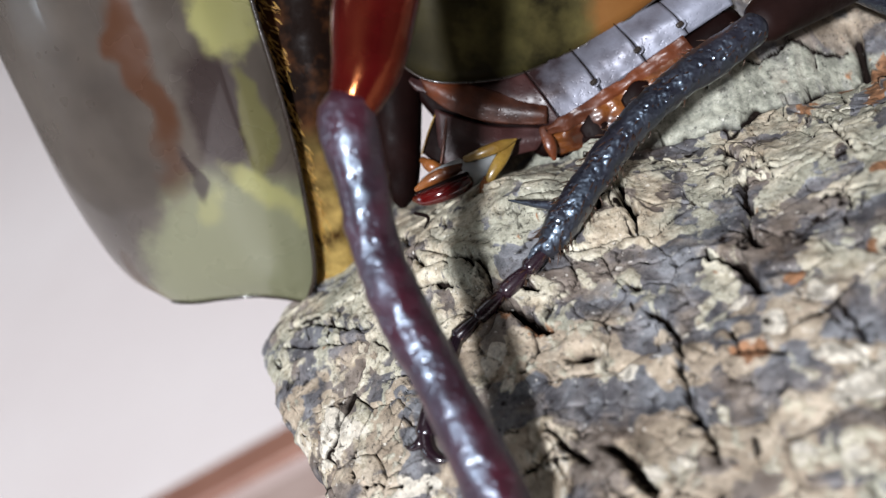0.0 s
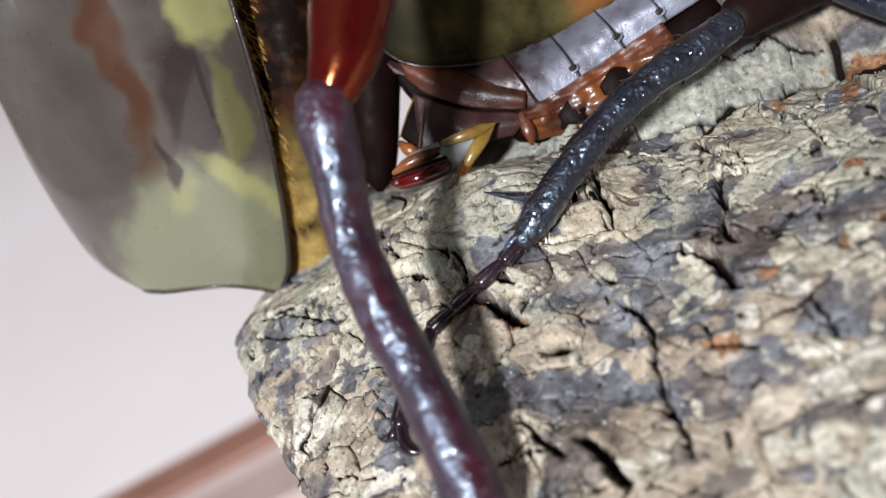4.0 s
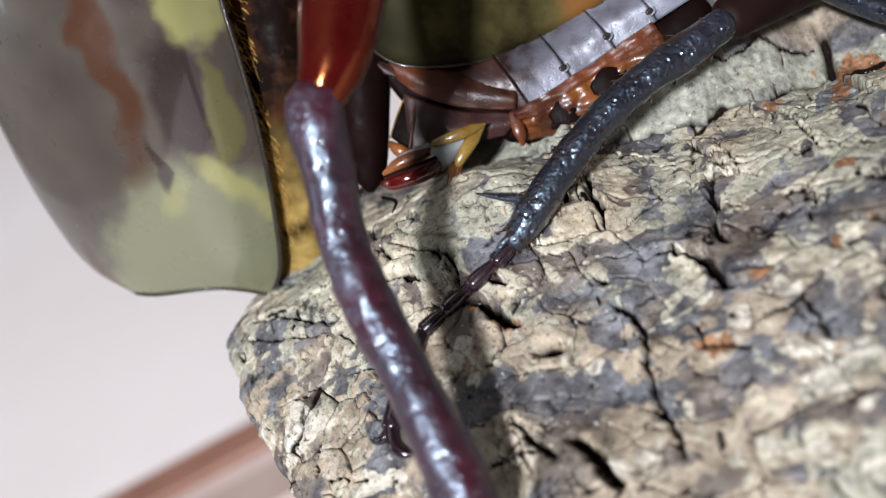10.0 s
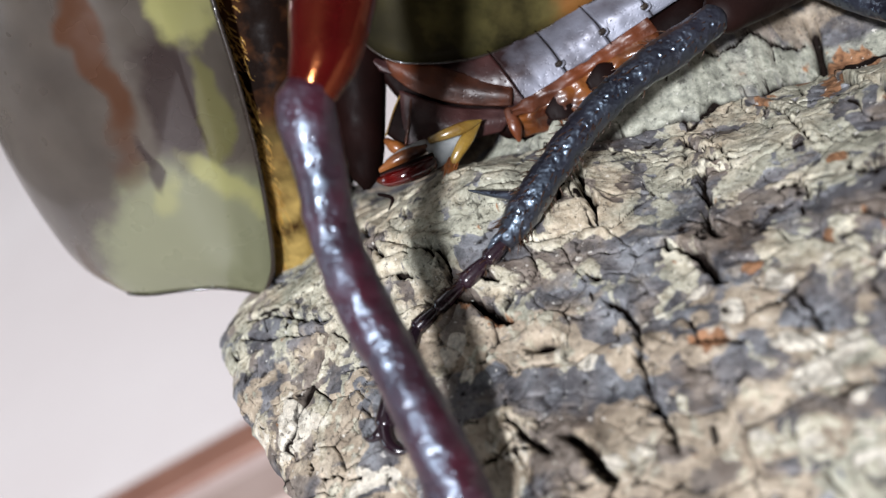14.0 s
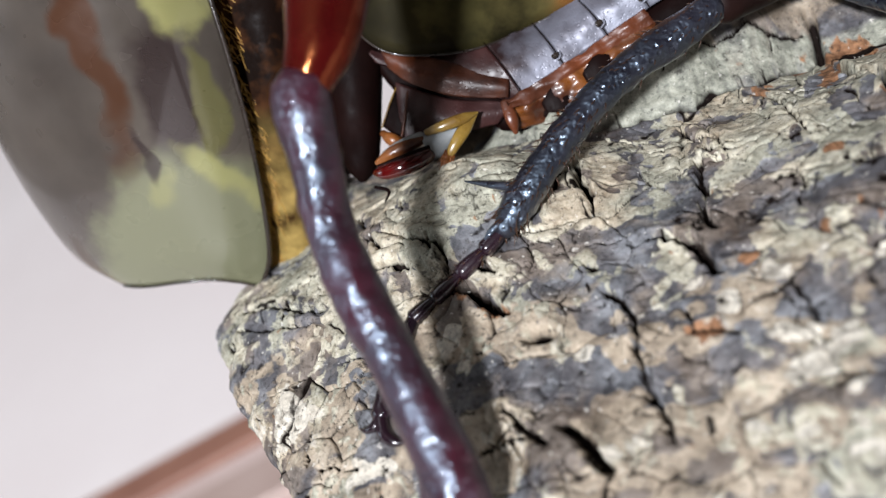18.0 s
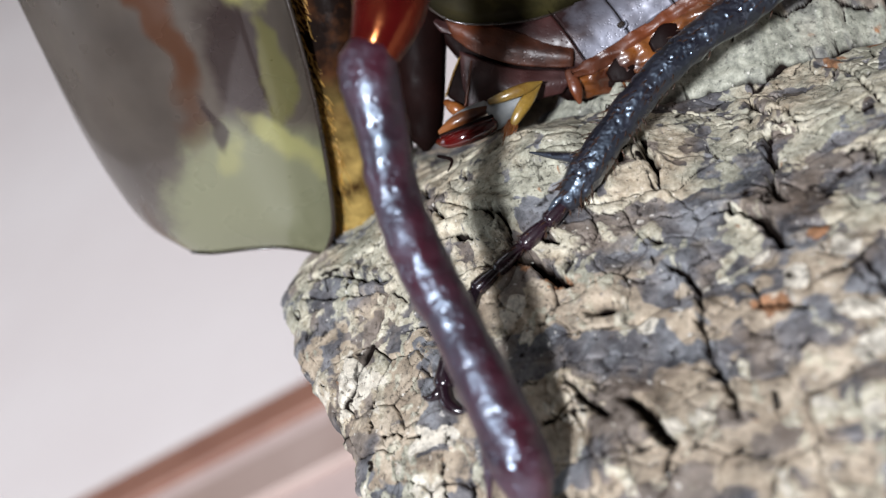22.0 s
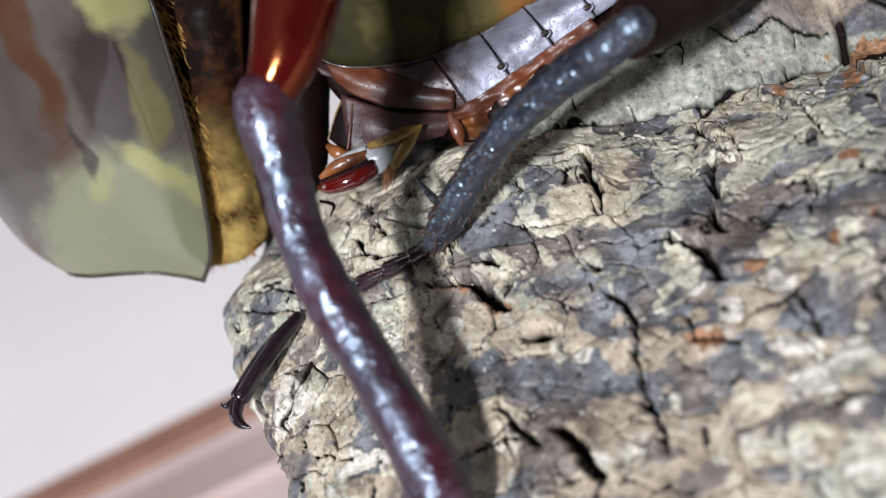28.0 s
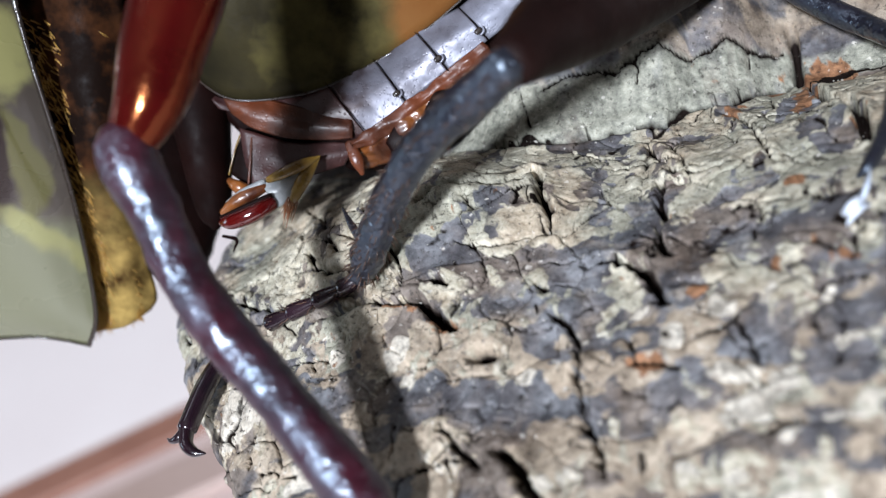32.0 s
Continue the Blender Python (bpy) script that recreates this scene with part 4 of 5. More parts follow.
def plates():
    """Segments of the belly's flank between the wing case and the log."""
    belly = [[(-4.85, 13.01, -9.50), (-3.54, 10.96, -9.60), (-2.27, 9.48, -9.80)], [(-0.90, 12.60, -9.30), (-0.15, 10.10, -8.90), (0.23, 7.17, -9.40)], [(2.85, 12.98, -9.30), (3.58, 10.29, -8.90), (3.97, 7.71, -9.20)],
             [(6.63, 14.73, -9.60), (7.74, 12.06, -9.40), (8.56, 9.13, -10.00)], [(11.28, 17.56, -10.40), (12.38, 14.85, -10.20), (13.29, 11.95, -11.00)], [(17.77, 22.64, -12.00), (18.55, 19.52, -12.00), (19.99, 16.63, -13.00)]]
    sheet("belly", belly, BODY, beetle, "dark brown belly", su=6, sv=6, thick=2.0)
    top = [(-0.52, 12.44, -8.60), (3.11, 13.07, -8.40), (6.24, 14.44, -8.60), (9.04, 15.91, -7.90), (11.86, 17.06, -7.20), (14.63, 18.96, -6.60)]
    low = [(4.46, 9.07, -8.10), (5.56, 9.40, -7.60), (8.30, 11.25, -7.30), (11.01, 13.14, -6.90), (13.58, 14.84, -6.40), (16.36, 16.61, -6.00)]
    for k in range(5):
        rows = []
        for u in (0.012, 0.5, 0.988):
            a = Vector(top[k]).lerp(Vector(top[k + 1]), u)
            b = Vector(low[k]).lerp(Vector(low[k + 1]), u)
            mid = a.lerp(b, 0.5)
            mid.z += 0.55
            rows.append([tuple(a), tuple(mid), tuple(b)])
        sheet("belly_plate", rows, SILVER_SHEEN if k else DARKPLATE, beetle, "brown pitted belly plate, silver sheen painted on most", su=9, sv=9, thick=0.5, wave=0.07)
    upper = [[(-4.62, 12.71, -8.90), (-4.31, 12.21, -8.60), (-4.00, 11.75, -8.50)], [(-2.37, 12.12, -8.50), (-2.07, 11.55, -8.20), (-1.81, 11.02, -8.10)], [(-0.15, 12.18, -8.40), (0.29, 11.08, -8.00), (0.59, 10.10, -7.90)], [(2.26, 12.47, -8.40), (3.23, 10.84, -7.90), (4.43, 9.20, -7.70)]]
    sheet("upper_plate", upper, DARKPLATE, beetle, "dark brown pitted plate", su=8, sv=8, thick=0.5, wave=0.12)
    arch = [[(-3.75, 13.10, -8.60), (-3.47, 12.14, -8.20), (-3.23, 11.38, -8.50)], [(-1.81, 12.33, -8.20), (-1.76, 11.26, -7.75), (-1.69, 10.30, -8.00)], [(0.29, 11.85, -8.00), (0.44, 10.62, -7.45), (0.66, 9.49, -7.70)], [(2.72, 11.08, -7.80), (2.77, 10.13, -7.35), (2.93, 9.26, -7.60)], [(4.75, 10.56, -7.50), (4.69, 9.86, -7.20), (4.68, 9.28, -7.50)]]
    sheet("arched_plate", arch, PLATE, beetle, "reddish brown arched plate", su=10, sv=8, thick=0.6, wave=0.10)
    side = [[(4.52, 9.14, -7.30), (4.64, 8.81, -7.00), (4.89, 8.50, -7.40)], [(6.47, 10.22, -7.20), (6.76, 9.86, -7.20), (7.16, 9.39, -7.50)], [(8.42, 11.51, -7.10), (8.70, 11.06, -7.00), (9.10, 10.60, -7.30)], [(10.70, 13.05, -6.80), (11.04, 12.60, -6.70), (11.46, 12.15, -7.00)],
            [(13.20, 14.75, -6.30), (13.54, 14.29, -6.20), (14.06, 13.80, -6.60)]]
    for a, b in (((3.09, 12.92, -8.00), (5.60, 9.42, -7.20)), ((6.20, 14.28, -8.20), (8.27, 11.20, -7.00)), ((8.99, 15.74, -7.50), (10.96, 13.08, -6.60)), ((11.78, 17.03, -6.80), (13.52, 14.77, -6.10))):
        m = Vector(a).lerp(Vector(b), 0.5) + Vector((0, 0, 0.42))
        tube("suture", [a, tuple(m), b], [0.022, 0.028, 0.035], BODY, beetle, "dark suture between plates", segs=8)
    sheet("side_plate", side, PLATE, beetle, "reddish brown side plate", su=8, sv=10, thick=0.5, wave=0.3)
    rows = [[(-2.66, 10.39, -8.30), (-2.44, 8.45, -8.20), (-2.15, 6.63, -8.40)], [(0.59, 9.30, -7.90), (0.58, 7.99, -7.40), (0.81, 6.87, -7.90)], [(3.01, 9.14, -7.80), (2.88, 8.17, -7.40), (2.86, 7.30, -7.80)], [(4.76, 8.98, -7.70), (4.57, 8.34, -7.60), (4.04, 7.64, -7.90)]]
    sheet("hip_plate", rows, DARKPLATE, beetle, "purplish brown hip plate", su=8, sv=8, thick=1.0, wave=0.08)
    skin = [[(-2.49, 10.22, -8.70), (-2.97, 9.08, -8.50), (-3.49, 7.54, -8.60)], [(-2.22, 9.97, -8.50), (-2.51, 8.54, -8.30), (-2.81, 7.00, -8.40)], [(-1.89, 9.73, -8.40), (-2.07, 8.16, -8.20), (-2.29, 6.62, -8.30)]]
    sheet("hip_skin", skin, BODY, beetle, "dark skin fold beside the hip plate", su=5, sv=5, thick=0.3)
    tube("skin_edge", [(-2.52, 10.27, -8.50), (-2.99, 9.06, -8.30), (-3.52, 7.44, -8.40)], [0.04, 0.06, 0.05], HONEY, beetle, "thin amber edge of the skin fold", segs=8)
    tube("skin_edge", [(-1.85, 9.78, -8.20), (-1.99, 8.32, -8.00), (-2.25, 6.60, -8.10)], [0.08, 0.1, 0.07], PLATE, beetle, "thin brown edge of the hip plate", segs=8)
    tube("joint_lump", [(-3.47, 7.05, -8.20), (-2.86, 6.57, -7.80), (-2.20, 6.43, -7.90)], [0.25, 0.42, 0.3], AMBER, beetle, "small amber lump under the hip", segs=12, rough=0.3)
    flank = [[(4.45, 9.00, -7.90), (4.80, 8.17, -7.70), (5.40, 7.21, -8.30)], [(6.51, 9.99, -7.60), (6.87, 8.95, -7.50), (7.44, 7.88, -8.40)], [(8.59, 11.25, -7.30), (9.01, 10.20, -7.10), (9.66, 8.89, -7.60)],
             [(10.88, 12.87, -7.00), (11.42, 11.75, -6.80), (12.18, 10.40, -7.40)], [(13.46, 14.57, -6.50), (14.06, 13.45, -6.30), (14.94, 12.07, -7.00)]]
    sheet("amber_flank", flank, AMBER, beetle, "orange brown soft flank", su=10, sv=10, thick=0.5, wave=0.45)
    # flat dark ovals stand in for the shade between the flank's folds
    for p in ((8.05, 9.21, -7.30), (10.61, 11.01, -6.70)):
        tube("shade_spot", [tuple(Vector(p) + Vector((-0.9, -0.5, -0.05))), p, tuple(Vector(p) + Vector((0.9, 0.5, -0.15)))], [0.5, 0.95, 0.5], BODY, beetle, "dark hollow in the flank", segs=16, flat=0.12)
    tube("lobe", [(4.43, 9.00, -7.60), (4.89, 7.88, -7.40), (5.16, 6.99, -7.60)], [0.3, 0.42, 0.15], PLATE, beetle, "small brown lobe", segs=12, flat=0.5)
    for p in ((7.63, 11.9, -7.05), (10.35, 13.85, -6.5), (12.95, 15.35, -6.0)):
        pit = tube("breathing_pore", [tuple(Vector(p) + Vector((-0.12, -0.1, 0))), tuple(Vector(p) + Vector((0.14, 0.1, 0)))], [0.17, 0.17], RIM, beetle, "small dark breathing pore", segs=14, flat=0.5)
        tube("pore_lip", [tuple(Vector(p) + Vector((0.16, -0.28, 0.02))), tuple(Vector(p) + Vector((0.36, -0.02, 0.04))), tuple(Vector(p) + Vector((0.3, 0.25, 0.02)))], [0.07, 0.09, 0.06], SILVER_SHEEN, pit, segs=8)
    tube("lower_flank", [(4.33, 8.05, -8.90), (6.60, 8.48, -9.30), (9.55, 9.73, -8.90), (12.47, 12.29, -8.60), (16.46, 15.54, -8.20)], [0.8, 1.2, 1.4, 1.6, 1.8], BODY, beetle, "dark lower flank", segs=16)
    knob = tube("ruby_knob", [(-3.91, 4.38, -6.90), (-3.23, 4.38, -6.40), (-2.22, 4.65, -6.10), (-1.14, 5.12, -6.10), (-0.43, 5.53, -6.30)], [0.2, 0.46, 0.56, 0.60, 0.52], RED, beetle, "glossy dark red joint", segs=24, flat=0.8)
    tube("stripe", [(-3.71, 4.71, -6.00), (-2.21, 5.23, -5.75), (-0.46, 5.91, -5.80)], [0.1, 0.17, 0.17], BODY, knob, "black groove with shining beads", segs=12)
    groove = [Vector((-3.63, 4.63, -5.80)), Vector((-2.20, 5.10, -5.50)), Vector((-0.50, 5.75, -5.55))]
    beads = []
    for k in range(22):
        f = k / 21 * 2
        q = groove[int(min(f, 1.999))].lerp(groove[int(min(f, 1.999)) + 1], f - int(min(f, 1.999)))
        beads.append(((tuple(q), tuple(q + Vector((0.05, 0.02, 0.01)))), (0.055, 0.055)))
    many_tubes("bead", beads, RED, knob, "row of tiny glossy beads", steps=1, segs=8)
    tube("amber_skin", [(-3.77, 5.00, -6.90), (-2.88, 5.54, -6.50), (-1.87, 6.04, -6.40), (-0.86, 6.48, -6.50)], [0.2, 0.42, 0.45, 0.3], AMBER, beetle, "amber joint skin", segs=14)
    tube("pale_skin", [(-3.40, 5.64, -6.80), (-2.23, 6.22, -6.40), (-0.93, 6.79, -6.40)], [0.1, 0.24, 0.2], CREAM, beetle, "cream joint skin", segs=10)
    sheet("pale_membrane", [[(-1.15, 6.80, -6.50), (-0.72, 6.05, -6.10), (-0.22, 5.07, -6.40)], [(-0.14, 7.11, -6.40), (0.07, 6.32, -6.00), (0.36, 5.42, -6.30)], [(1.51, 7.63, -6.50), (1.36, 6.99, -6.20), (1.22, 6.44, -6.50)]], CREAM, beetle, "bluish white joint membrane", su=5, sv=5, thick=0.25)
    tube("yellow_spine", [(-0.64, 6.88, -6.20), (0.57, 7.31, -5.90), (1.79, 7.79, -6.00), (2.66, 8.19, -6.40)], [0.22, 0.36, 0.34, 0.06], HONEY, beetle, "yellow brown spine", segs=12, flat=0.6)
    tube("yellow_spine", [(2.59, 8.13, -6.50), (1.79, 7.05, -6.10), (1.07, 5.86, -6.00), (0.65, 4.92, -6.30)], [0.08, 0.42, 0.34, 0.12], HONEY, beetle, "yellow brown spine", segs=12, flat=0.6)
    tube("small_hook", [(-3.95, 3.51, -7.50), (-3.05, 3.24, -7.20), (-3.27, 2.51, -7.20)], [0.1, 0.12, 0.04], BODY, beetle, "tiny dark hook", segs=8)
    rnd = random.Random(8)
    strands = []
    for k in range(16):
        x, y = rnd.uniform(-0.5, 0.6), rnd.uniform(-0.4, 0.4)
        b = Vector((0.79, 5.39, -6.00)) + Vector((x * 0.7, y, 0))
        e = b + Vector((rnd.uniform(-0.6, 0.2), -rnd.uniform(0.6, 1.3), 0.1))
        strands.append(((tuple(b), tuple(b.lerp(e, 0.5)), tuple(e)), (0.05, 0.04, 0.01)))
    many_tubes("orange_bristles", strands, AMBER, beetle, "short orange bristles on the joint", steps=2, segs=5)


plates()


def tuft():
    rnd = random.Random(21)
    strands = []
    for k in range(90):
        b = Vector((20.25, 18.92, -9.00)) + Vector((rnd.uniform(-1.4, 1.4), rnd.uniform(-0.5, 0.5), rnd.uniform(-1, 0)))
        e = b + Vector((rnd.uniform(-0.9, 0.3), rnd.uniform(-1.9, -0.9), 0))
        strands.append(((tuple(b), tuple(b.lerp(e, 0.5) + Vector((0, 0, 0.15))), tuple(e)), (0.06, 0.05, 0.012)))
    return many_tubes("hair_tuft", strands, GOLD, beetle, "golden hair tuft on the belly", steps=2, segs=4)


TUFT = tuft()

# leg in front
K1 = (-6.67, 7.15, 8.40)
FOOT1 = (-0.72, -7.99, 10.60)
femur_near = tube("femur", [(-4.32, 23.16, 4.50), (-4.88, 16.21, 6.60), (-5.31, 12.50, 7.60), (-5.59, 9.86, 8.10), (-6.27, 7.72, 8.30)], [2.6, 2.4, 2.2, 1.85, 1.3], FEMUR, beetle, "glossy dark red femur", segs=32, flat=0.75)
tibia_near = tube("tibia", [(-6.69, 7.72, 8.30), (-6.47, 6.31, 8.40), (-5.77, 3.65, 8.50), (-5.11, 0.58, 8.70), (-3.67, -2.72, 9.30), (-2.14, -5.40, 9.87), (-0.72, -7.99, 10.60), (0.56, -10.56, 11.10), (1.26, -12.23, 11.30), (1.69, -13.73, 11.10)],
                  [1.35, 1.48, 1.32, 1.25, 1.34, 1.30, 1.36, 1.50, 1.45, 1.0], TIBIA, beetle, "dark plum tibia with fine pits", segs=40, steps=10, rough=0.08)
tube("tarsus", [(1.48, -13.02, 11.30), (2.15, -14.67, 11.50), (3.16, -17.22, 11.70), (4.51, -19.98, 12.60)], [0.75, 0.6, 0.55, 0.5], TIBIA, tibia_near, "dark jointed tarsus", segs=12)
tube("spur", [(-0.24, -9.46, 11.30), (-0.42, -10.78, 11.30), (-0.32, -13.84, 10.70)], [0.5, 0.42, 0.12], TIBIA, tibia_near, "dark spur", segs=10)
tube("spur", [(1.76, -10.91, 10.70), (2.23, -12.19, 10.90), (2.57, -13.90, 10.50)], [0.5, 0.42, 0.12], TIBIA, tibia_near, "dark spur", segs=10)

# leg behind it
K2 = (16.21, 13.47, -1.00)
E2 = (3.88, 0.51, 0.70)
J2 = (-1.17, -4.51, 0.10)
C2 = (-2.89, -9.65, 3.20)
F2 = (25.96, 20.34, -7.00)
femur_far = tube("femur", [(35.20, 26.55, -11.00), F2, (20.60, 16.90, -4.20), (16.60, 13.75, -1.30)], [2.9, 2.6, 2.3, 1.3], COXA, beetle, "dark brown translucent femur", segs=26, flat=0.8)
FAR = [K2, (13.84, 11.70, -0.73), (11.15, 9.78, -0.43), (8.72, 7.44, -0.12), (6.50, 4.56, 0.23), (4.86, 2.12, 0.52), E2]
FAR_R = [0.95, 1.1, 1.02, 1.0, 0.98, 1.0, 0.62]
tibia_far = tube("tibia", FAR, FAR_R, BLACKLEG, beetle, "black tibia with fine bristles", segs=24, rough=0.14)


def bristles(path, radii, count, seed, length, parent):
    rnd = random.Random(seed)
    rows = spline([(*p, r) for p, r in zip(path, radii)], 12)
    strands = []
    for k in range(count):
        i = rnd.randrange(len(rows) - 2)
        p, q = Vector(rows[i][:3]), Vector(rows[i + 1][:3])
        run = (q - p).normalized()
        out = Vector((rnd.gauss(0, 1), rnd.gauss(0, 1), rnd.gauss(0.3, 1)))
        out = (out - run * out.dot(run)).normalized()
        b = p + out * rows[i][3] * 0.92
        e = b + out * length * rnd.uniform(0.3, 0.8) + run * length * rnd.uniform(0.4, 1.0)
        strands.append(((tuple(b), tuple(b.lerp(e, 0.5) + out * 0.05), tuple(e)), (0.045, 0.035, 0.008)))
    many_tubes("bristles", strands, BRISTLE, parent, "short dark bristles", steps=1, segs=4)


bristles(FAR, FAR_R, 130, 4, 0.6, tibia_far)
bristles(FAR[3:], FAR_R[3:], 60, 6, 0.8, tibia_far)
tube("spur", [(5.02, 2.93, 0.55), (3.47, 3.15, -0.55), (1.81, 3.45, -1.91)], [0.3, 0.24, 0.05], BLACKLEG, tibia_far, "dark spur", segs=8)
tube("spur", [(4.18, 1.31, 1.03), (3.22, 0.51, 1.01), (2.70, -0.35, 0.68)], [0.25, 0.2, 0.05], BLACKLEG, tibia_far, "dark spur", segs=8)


def joints(path, thick, mat, parent, label, count):
    """A tarsus: joints that swell towards their tips; the first is the part, the rest belong to it."""
    pts = spline(path, 16)
    step = (len(pts) - 1) / count
    first = None
    for k in range(count):
        a, m, b = (tuple(pts[round((k + f) * step)]) for f in (0.0, 0.6, 1.0))
        ob = tube("tarsus" if first is None else "joint", [a, m, b], [thick * 0.55, thick * 0.9, thick], mat, first or parent, label if first is None else "", segs=12, steps=4)
        first = first or ob
    return first


tarsus_far = joints([E2, (2.51, -0.93, 0.53), (0.52, -2.87, 0.34), J2], 0.55, CLAW, beetle, "thin black jointed tarsus", 4)
bristles([E2, (2.51, -0.93, 0.53), (0.52, -2.87, 0.34), J2], [0.4, 0.4, 0.4, 0.4], 50, 12, 0.45, tarsus_far)
claw_far = tube("claw_joint", [J2, (-2.18, -6.91, 1.67), C2], [0.42, 0.62, 0.62], CLAW, beetle, "glossy dark claw joint", segs=14)
tube("claw", [C2, (-3.30, -10.15, 3.35), (-3.75, -10.40, 3.10), (-4.10, -10.35, 2.70)], [0.4, 0.3, 0.18, 0.05], CLAW, claw_far, "dark curved claw", segs=10)
tube("claw", [C2, (-2.70, -10.38, 3.90), (-2.15, -10.75, 4.35), (-1.40, -10.75, 4.65)], [0.48, 0.42, 0.32, 0.06], CLAW, claw_far, "dark curved claw", segs=10)


# leg at the far side, standing on the log
leg_right = tube("tibia", [(21.32, 19.65, -6.61), (23.33, 17.29, -5.91), (25.38, 15.61, -4.54), (27.11, 14.33, -2.66), (27.98, 12.81, 0.95)], [0.9, 0.85, 0.75, 0.7, 0.6], BLACKLEG, beetle, "glossy blue-black tibia", segs=18, rough=0.06)
tube("tarsus", [(27.98, 12.81, 0.95), (26.50, 10.18, 3.77), (25.20, 7.85, 6.23), (23.71, 5.72, 7.96), (23.15, 5.01, 7.93)], [0.45, 0.5, 0.42, 0.36, 0.12], BLACKLEG, leg_right, "dark thin tarsus", segs=12)


lint = many_tubes("lint", [(((21.88, 3.18, 9.92), (22.05, 3.59, 10.47), (22.95, 4.29, 9.54)), (0.18, 0.26, 0.05)), (((21.86, 2.66, 10.39), (22.15, 3.33, 10.66), (23.00, 3.70, 10.19)), (0.06, 0.2, 0.03)),
                    (((22.48, 3.47, 10.04), (22.91, 4.55, 9.75), (23.65, 5.58, 8.14)), (0.1, 0.14, 0.03))], LINT, None, steps=4, segs=8)
lint.matrix_world = LEAN
tagged(lint, "small fluffy bluish white lint on the bark", "lint")

# ---------- movement ----------
BODY_ROWS = [(0, -0.2, -0.6, 0), (2, -0.2, -0.3, 0), (3.5, -0.1, -0.1, 0), (9.5, 0, -0.1, 0), (10.5, -0.3, 0, 0), (12, 0, 0, 0), (14.5, 0.1, 0, 0), (19, 0.1, -0.1, 0), (21, 0, 0, 0),
             (23.5, 0.1, -0.1, 0), (24, -0.5, -0.7, 0), (24.5, -0.6, -0.8, 0), (26.5, -1.3, -0.8, 0.5), (27, -1.8, -1.0, 1), (27.5, -2.3, -1.0, 1), (28, -4.2, -1.9, 2.5), (28.5, -4.7, -2.2, 3),
             (29, -5.2, -2.0, 4), (29.5, -6.3, -2.6, 5), (30, -6.9, -2.7, 6), (30.5, -7.3, -2.8, 6), (31, -7.5, -2.9, 6), (32, -7.7, -3.2, 6)]
PIVOT = (0, 9, -4)


def shift(x, y, z=0):
    return Matrix.Translation((x * MM, y * MM, z * MM))


def swing(a0, b0, a, b):
    """Moves a limb from a0-b0 to start at a and point to b."""
    q = (vec(b0) - vec(a0)).rotation_difference(vec(b) - vec(a))
    return Matrix.Translation(vec(a)) @ q.to_matrix().to_4x4() @ Matrix.Translation(-vec(a0))


def body_at(t):
    ts = [r[0] for r in BODY_ROWS]
    x, y, turn = (float(np.interp(t, ts, [r[k] for r in BODY_ROWS])) for k in (1, 2, 3))
    p = vec(PIVOT)
    return shift(x, y) @ Matrix.Translation(p) @ Matrix.Rotation(radians(turn), 4, "Z") @ Matrix.Translation(-p)


def limb(ob, rows):
    """Keys a part by its pose in the working frame, whatever the body does."""
    times = sorted({r[0] for r in BODY_ROWS} | {r[0] for r in rows})
    keyed = []
    ts = [r[0] for r in rows]
    for t in times:
        k = max(i for i in range(len(ts)) if ts[i] <= t)
        m = rows[k][1]
        if k + 1 < len(ts) and t > ts[k]:
            f = (t - ts[k]) / (ts[k + 1] - ts[k])
            m = m.lerp(rows[k + 1][1], f)
        keyed.append((t, body_at(t).inverted() @ m))
    walk(ob, keyed)


STILL = (0, 23.5)


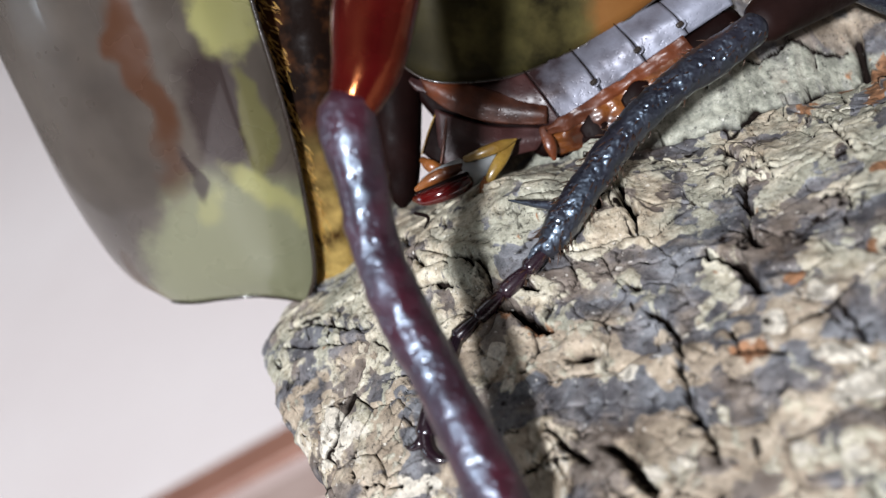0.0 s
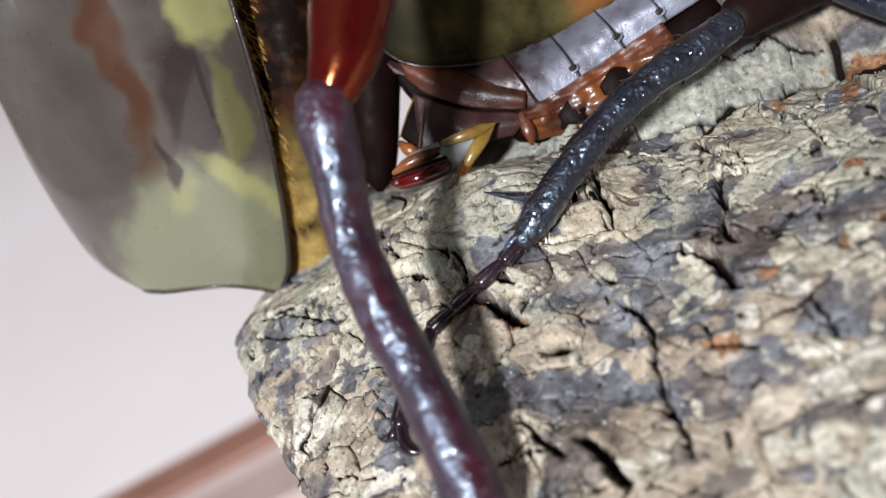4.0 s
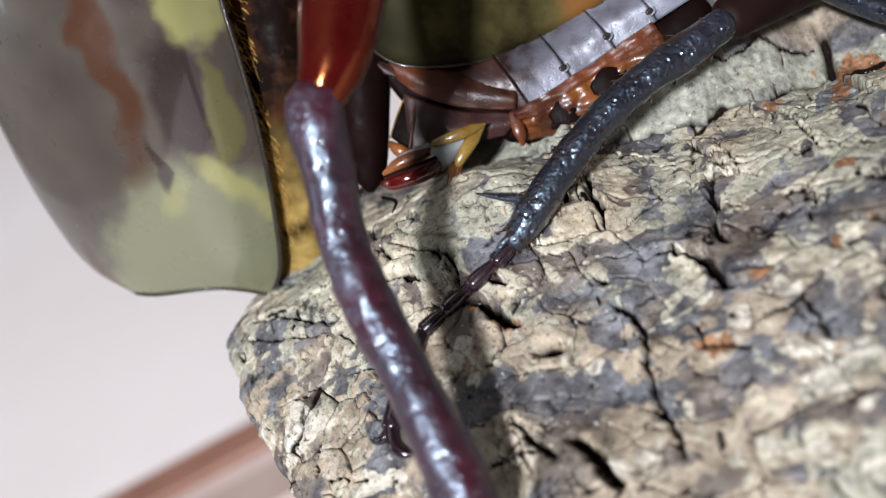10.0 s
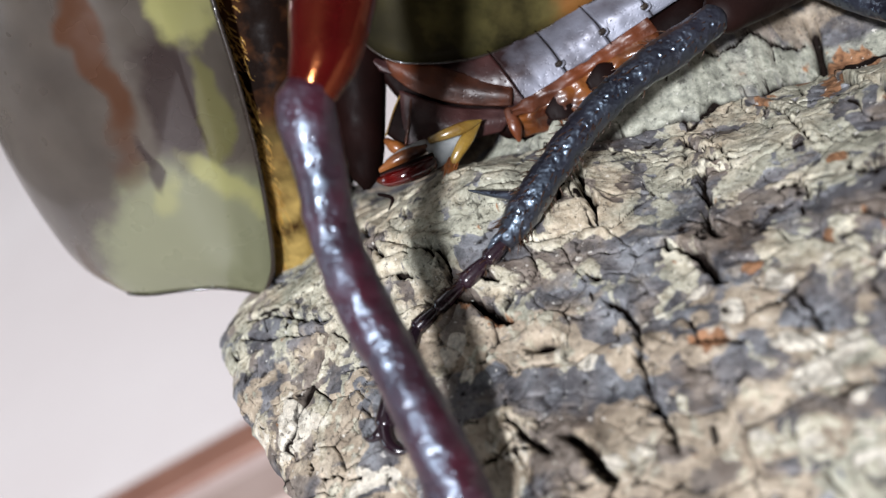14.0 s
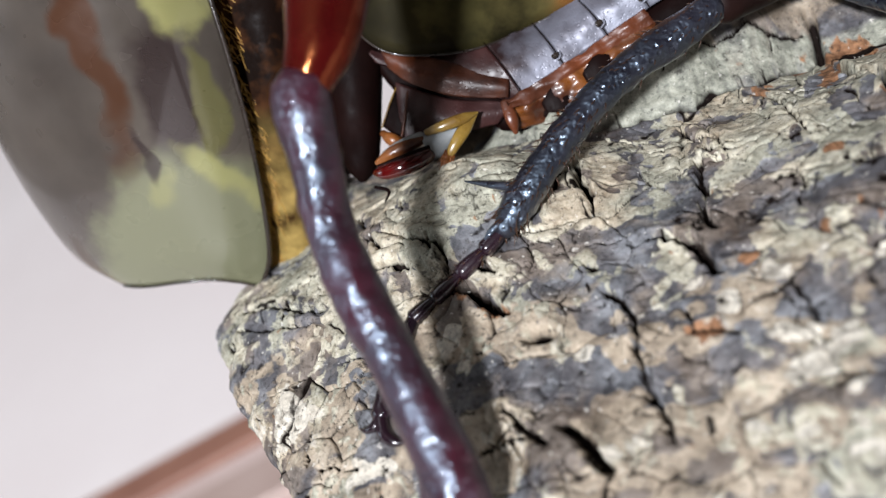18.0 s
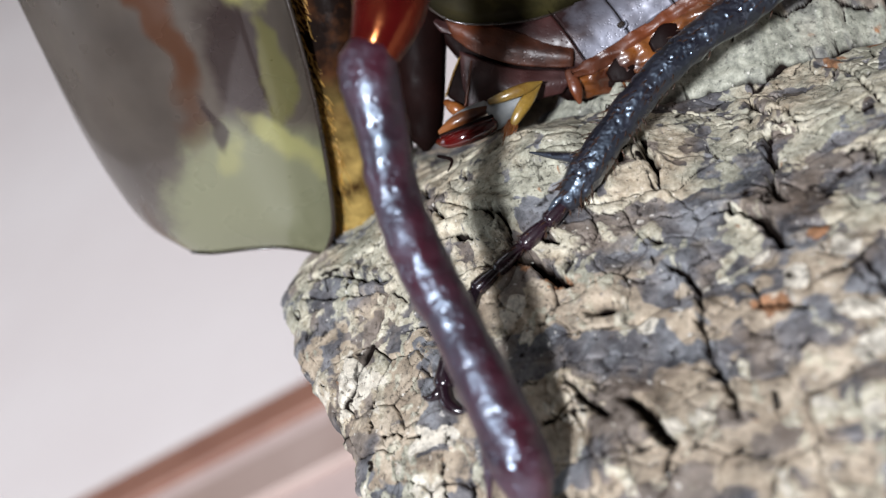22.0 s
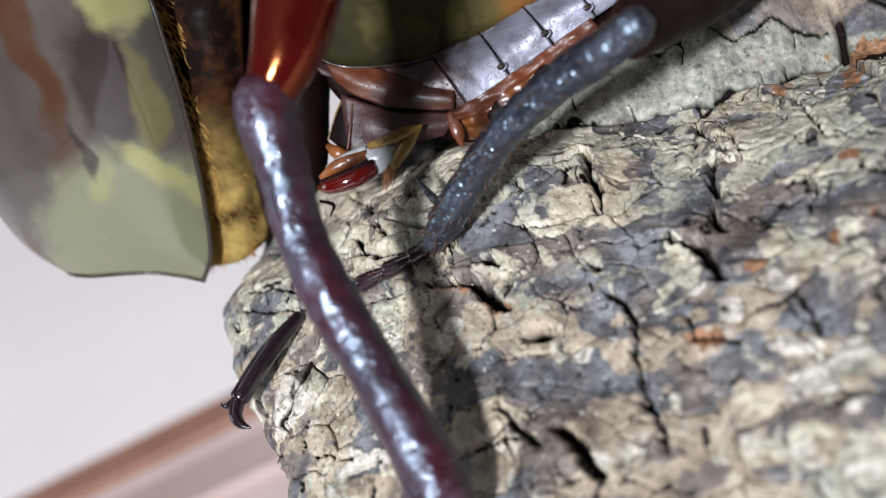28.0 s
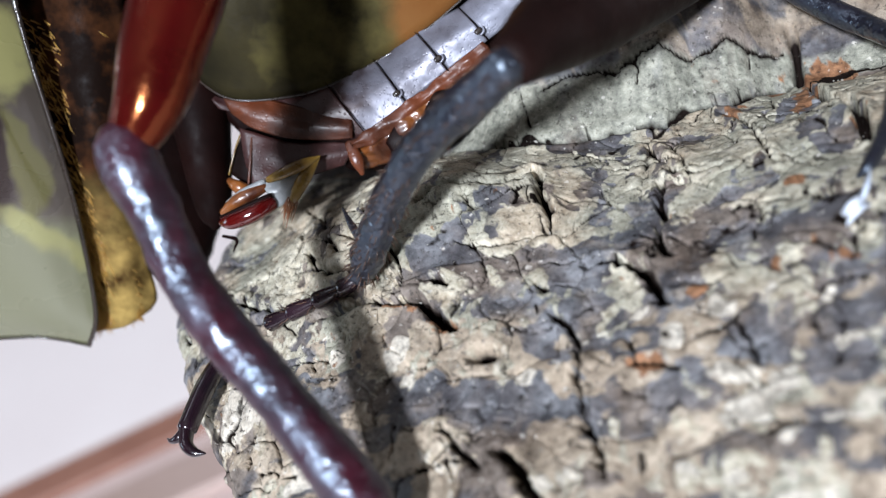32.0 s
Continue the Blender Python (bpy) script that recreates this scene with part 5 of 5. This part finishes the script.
def motions():
    walk(beetle, [(t, LEAN @ body_at(t)) for t, *_ in BODY_ROWS])
    edge0, corner0 = (-14.25, 15.75, -6.00), (-12.17, -3.22, -13.50)
    shield = [(24.5, (-12.37, -3.21, -13.50), (-13.71, 12.50, -6.00)), (26.5, (-13.44, -3.31, -13.50), (-14.95, 13.01, -6.00)), (27, (-14.32, -3.46, -13.50), (-15.70, 13.29, -6.00)), (28, (-16.80, -4.48, -13.50), (-18.74, 13.59, -6.00)), (28.5, (-17.40, -4.90, -13.50), (-20.12, 14.44, -6.00)),
              (29.5, (-19.19, -6.43, -13.50), (-22.71, 14.80, -6.00)), (30, (-19.92, -7.07, -13.50), (-23.61, 15.57, -6.00)), (31, (-21.01, -7.88, -13.50), (-24.00, 15.75, -6.00)), (32, (-21.45, -8.47, -13.50), (-24.07, 13.99, -6.00))]
    limb(SHIELD, [(t, Matrix()) for t in STILL] + [(t, swing(corner0, edge0, a, b)) for t, a, b in shield])
    limb(HAIR, [(t, Matrix()) for t in STILL] + [(t, swing(corner0, edge0, a, b)) for t, a, b in shield])
    top0 = (-5.37, 12.50, 7.60)
    near = [(24.5, (-6.64, 7.02, 8.40), (-0.32, -7.87, 10.60), (-5.86, 11.64, 7.60)), (26.5, (-6.99, 6.94, 8.40), (-0.50, -7.90, 10.60), (-5.90, 11.58, 7.60)), (27, (-7.17, 6.98, 8.40), (-0.50, -7.66, 10.60), (-6.04, 11.62, 7.60)),
            (28, (-8.70, 6.18, 8.40), (-1.37, -8.34, 10.60), (-7.33, 11.29, 7.60)), (28.5, (-9.50, 5.89, 8.40), (-1.25, -8.33, 10.60), (-8.14, 12.09, 7.60)), (29.5, (-11.45, 4.81, 8.40), (-1.01, -9.41, 10.60), (-9.19, 12.49, 7.60)),
            (30, (-11.88, 4.62, 8.40), (-0.91, -9.58, 10.60), (-9.58, 13.18, 7.60)), (31, (-12.10, 4.90, 8.40), (-1.19, -9.37, 10.60), (-9.88, 13.37, 7.60)), (32, (-12.61, 4.52, 8.40), (-1.79, -9.60, 10.60), (-10.34, 12.00, 7.60))]
    limb(tibia_near, [(t, Matrix()) for t in STILL] + [(t, swing(K1, FOOT1, a, b)) for t, a, b, c in near])
    limb(femur_near, [(t, Matrix()) for t in STILL] + [(t, swing(K1, top0, a, c)) for t, a, b, c in near])
    far = [(24.5, (14.56, 12.04, -0.50), (2.24, -0.59, 0.58), (-1.85, -4.19, -0.61), (-4.03, -9.72, 2.45), (24.13, 19.12, -9.00)),
           (26.5, (12.76, 10.64, 2.00), (1.26, -0.87, 0.17), (-5.70, -4.42, -3.56), (-9.65, -9.36, -2.06), (21.48, 17.93, -7.00)),
           (27, (11.57, 9.94, 4.00), (0.79, -1.24, 0.12), (-6.09, -4.36, -3.95), (-10.35, -9.50, -2.46), (20.11, 17.38, -6.00)),
           (28, (8.77, 9.74, 8.50), (-0.41, -0.89, -0.77), (-8.63, -5.75, -5.10), (-11.37, -10.04, -2.79), (17.21, 17.33, -4.00)),
           (28.5, (7.70, 8.15, 10.50), (-1.23, -1.41, -1.08), (-8.93, -5.49, -5.64), (-11.71, -10.81, -2.42), (15.77, 15.28, -2.00)),
           (29.5, (6.31, 8.96, 10.35), (-2.07, -1.57, -1.57), (-9.97, -5.91, -6.17), (-11.87, -11.08, -2.27), (13.80, 14.88, 0.00)),
           (30, (5.81, 9.19, 10.55), (-1.96, -1.82, -1.35), (-9.86, -6.48, -5.48), (-11.67, -11.09, -2.14), (13.12, 15.30, 0.00)),
           (31, (5.40, 9.46, 10.95), (-1.64, -1.81, -1.14), (-9.85, -6.28, -5.66), (-11.39, -11.13, -1.91), (12.67, 15.50, 0.00)),
           (32, (5.75, 9.24, 11.00), (-1.59, -1.82, -1.09), (-9.70, -6.51, -5.34), (-11.36, -11.08, -1.94), (12.64, 15.22, 0.00))]
    still = [(t, Matrix()) for t in STILL]
    limb(tibia_far, still + [(t, swing(E2, K2, e, k)) for t, k, e, j, c, u in far])
    limb(femur_far, still + [(t, swing(K2, F2, k, u)) for t, k, e, j, c, u in far])
    limb(tarsus_far, still + [(t, swing(E2, J2, e, j)) for t, k, e, j, c, u in far])
    limb(claw_far, still + [(t, swing(J2, C2, j, c)) for t, k, e, j, c, u in far])
    limb(TUFT, [(0, Matrix()), (32, Matrix())])
    limb(leg_right, [(0, Matrix()), (32, Matrix())])


motions()
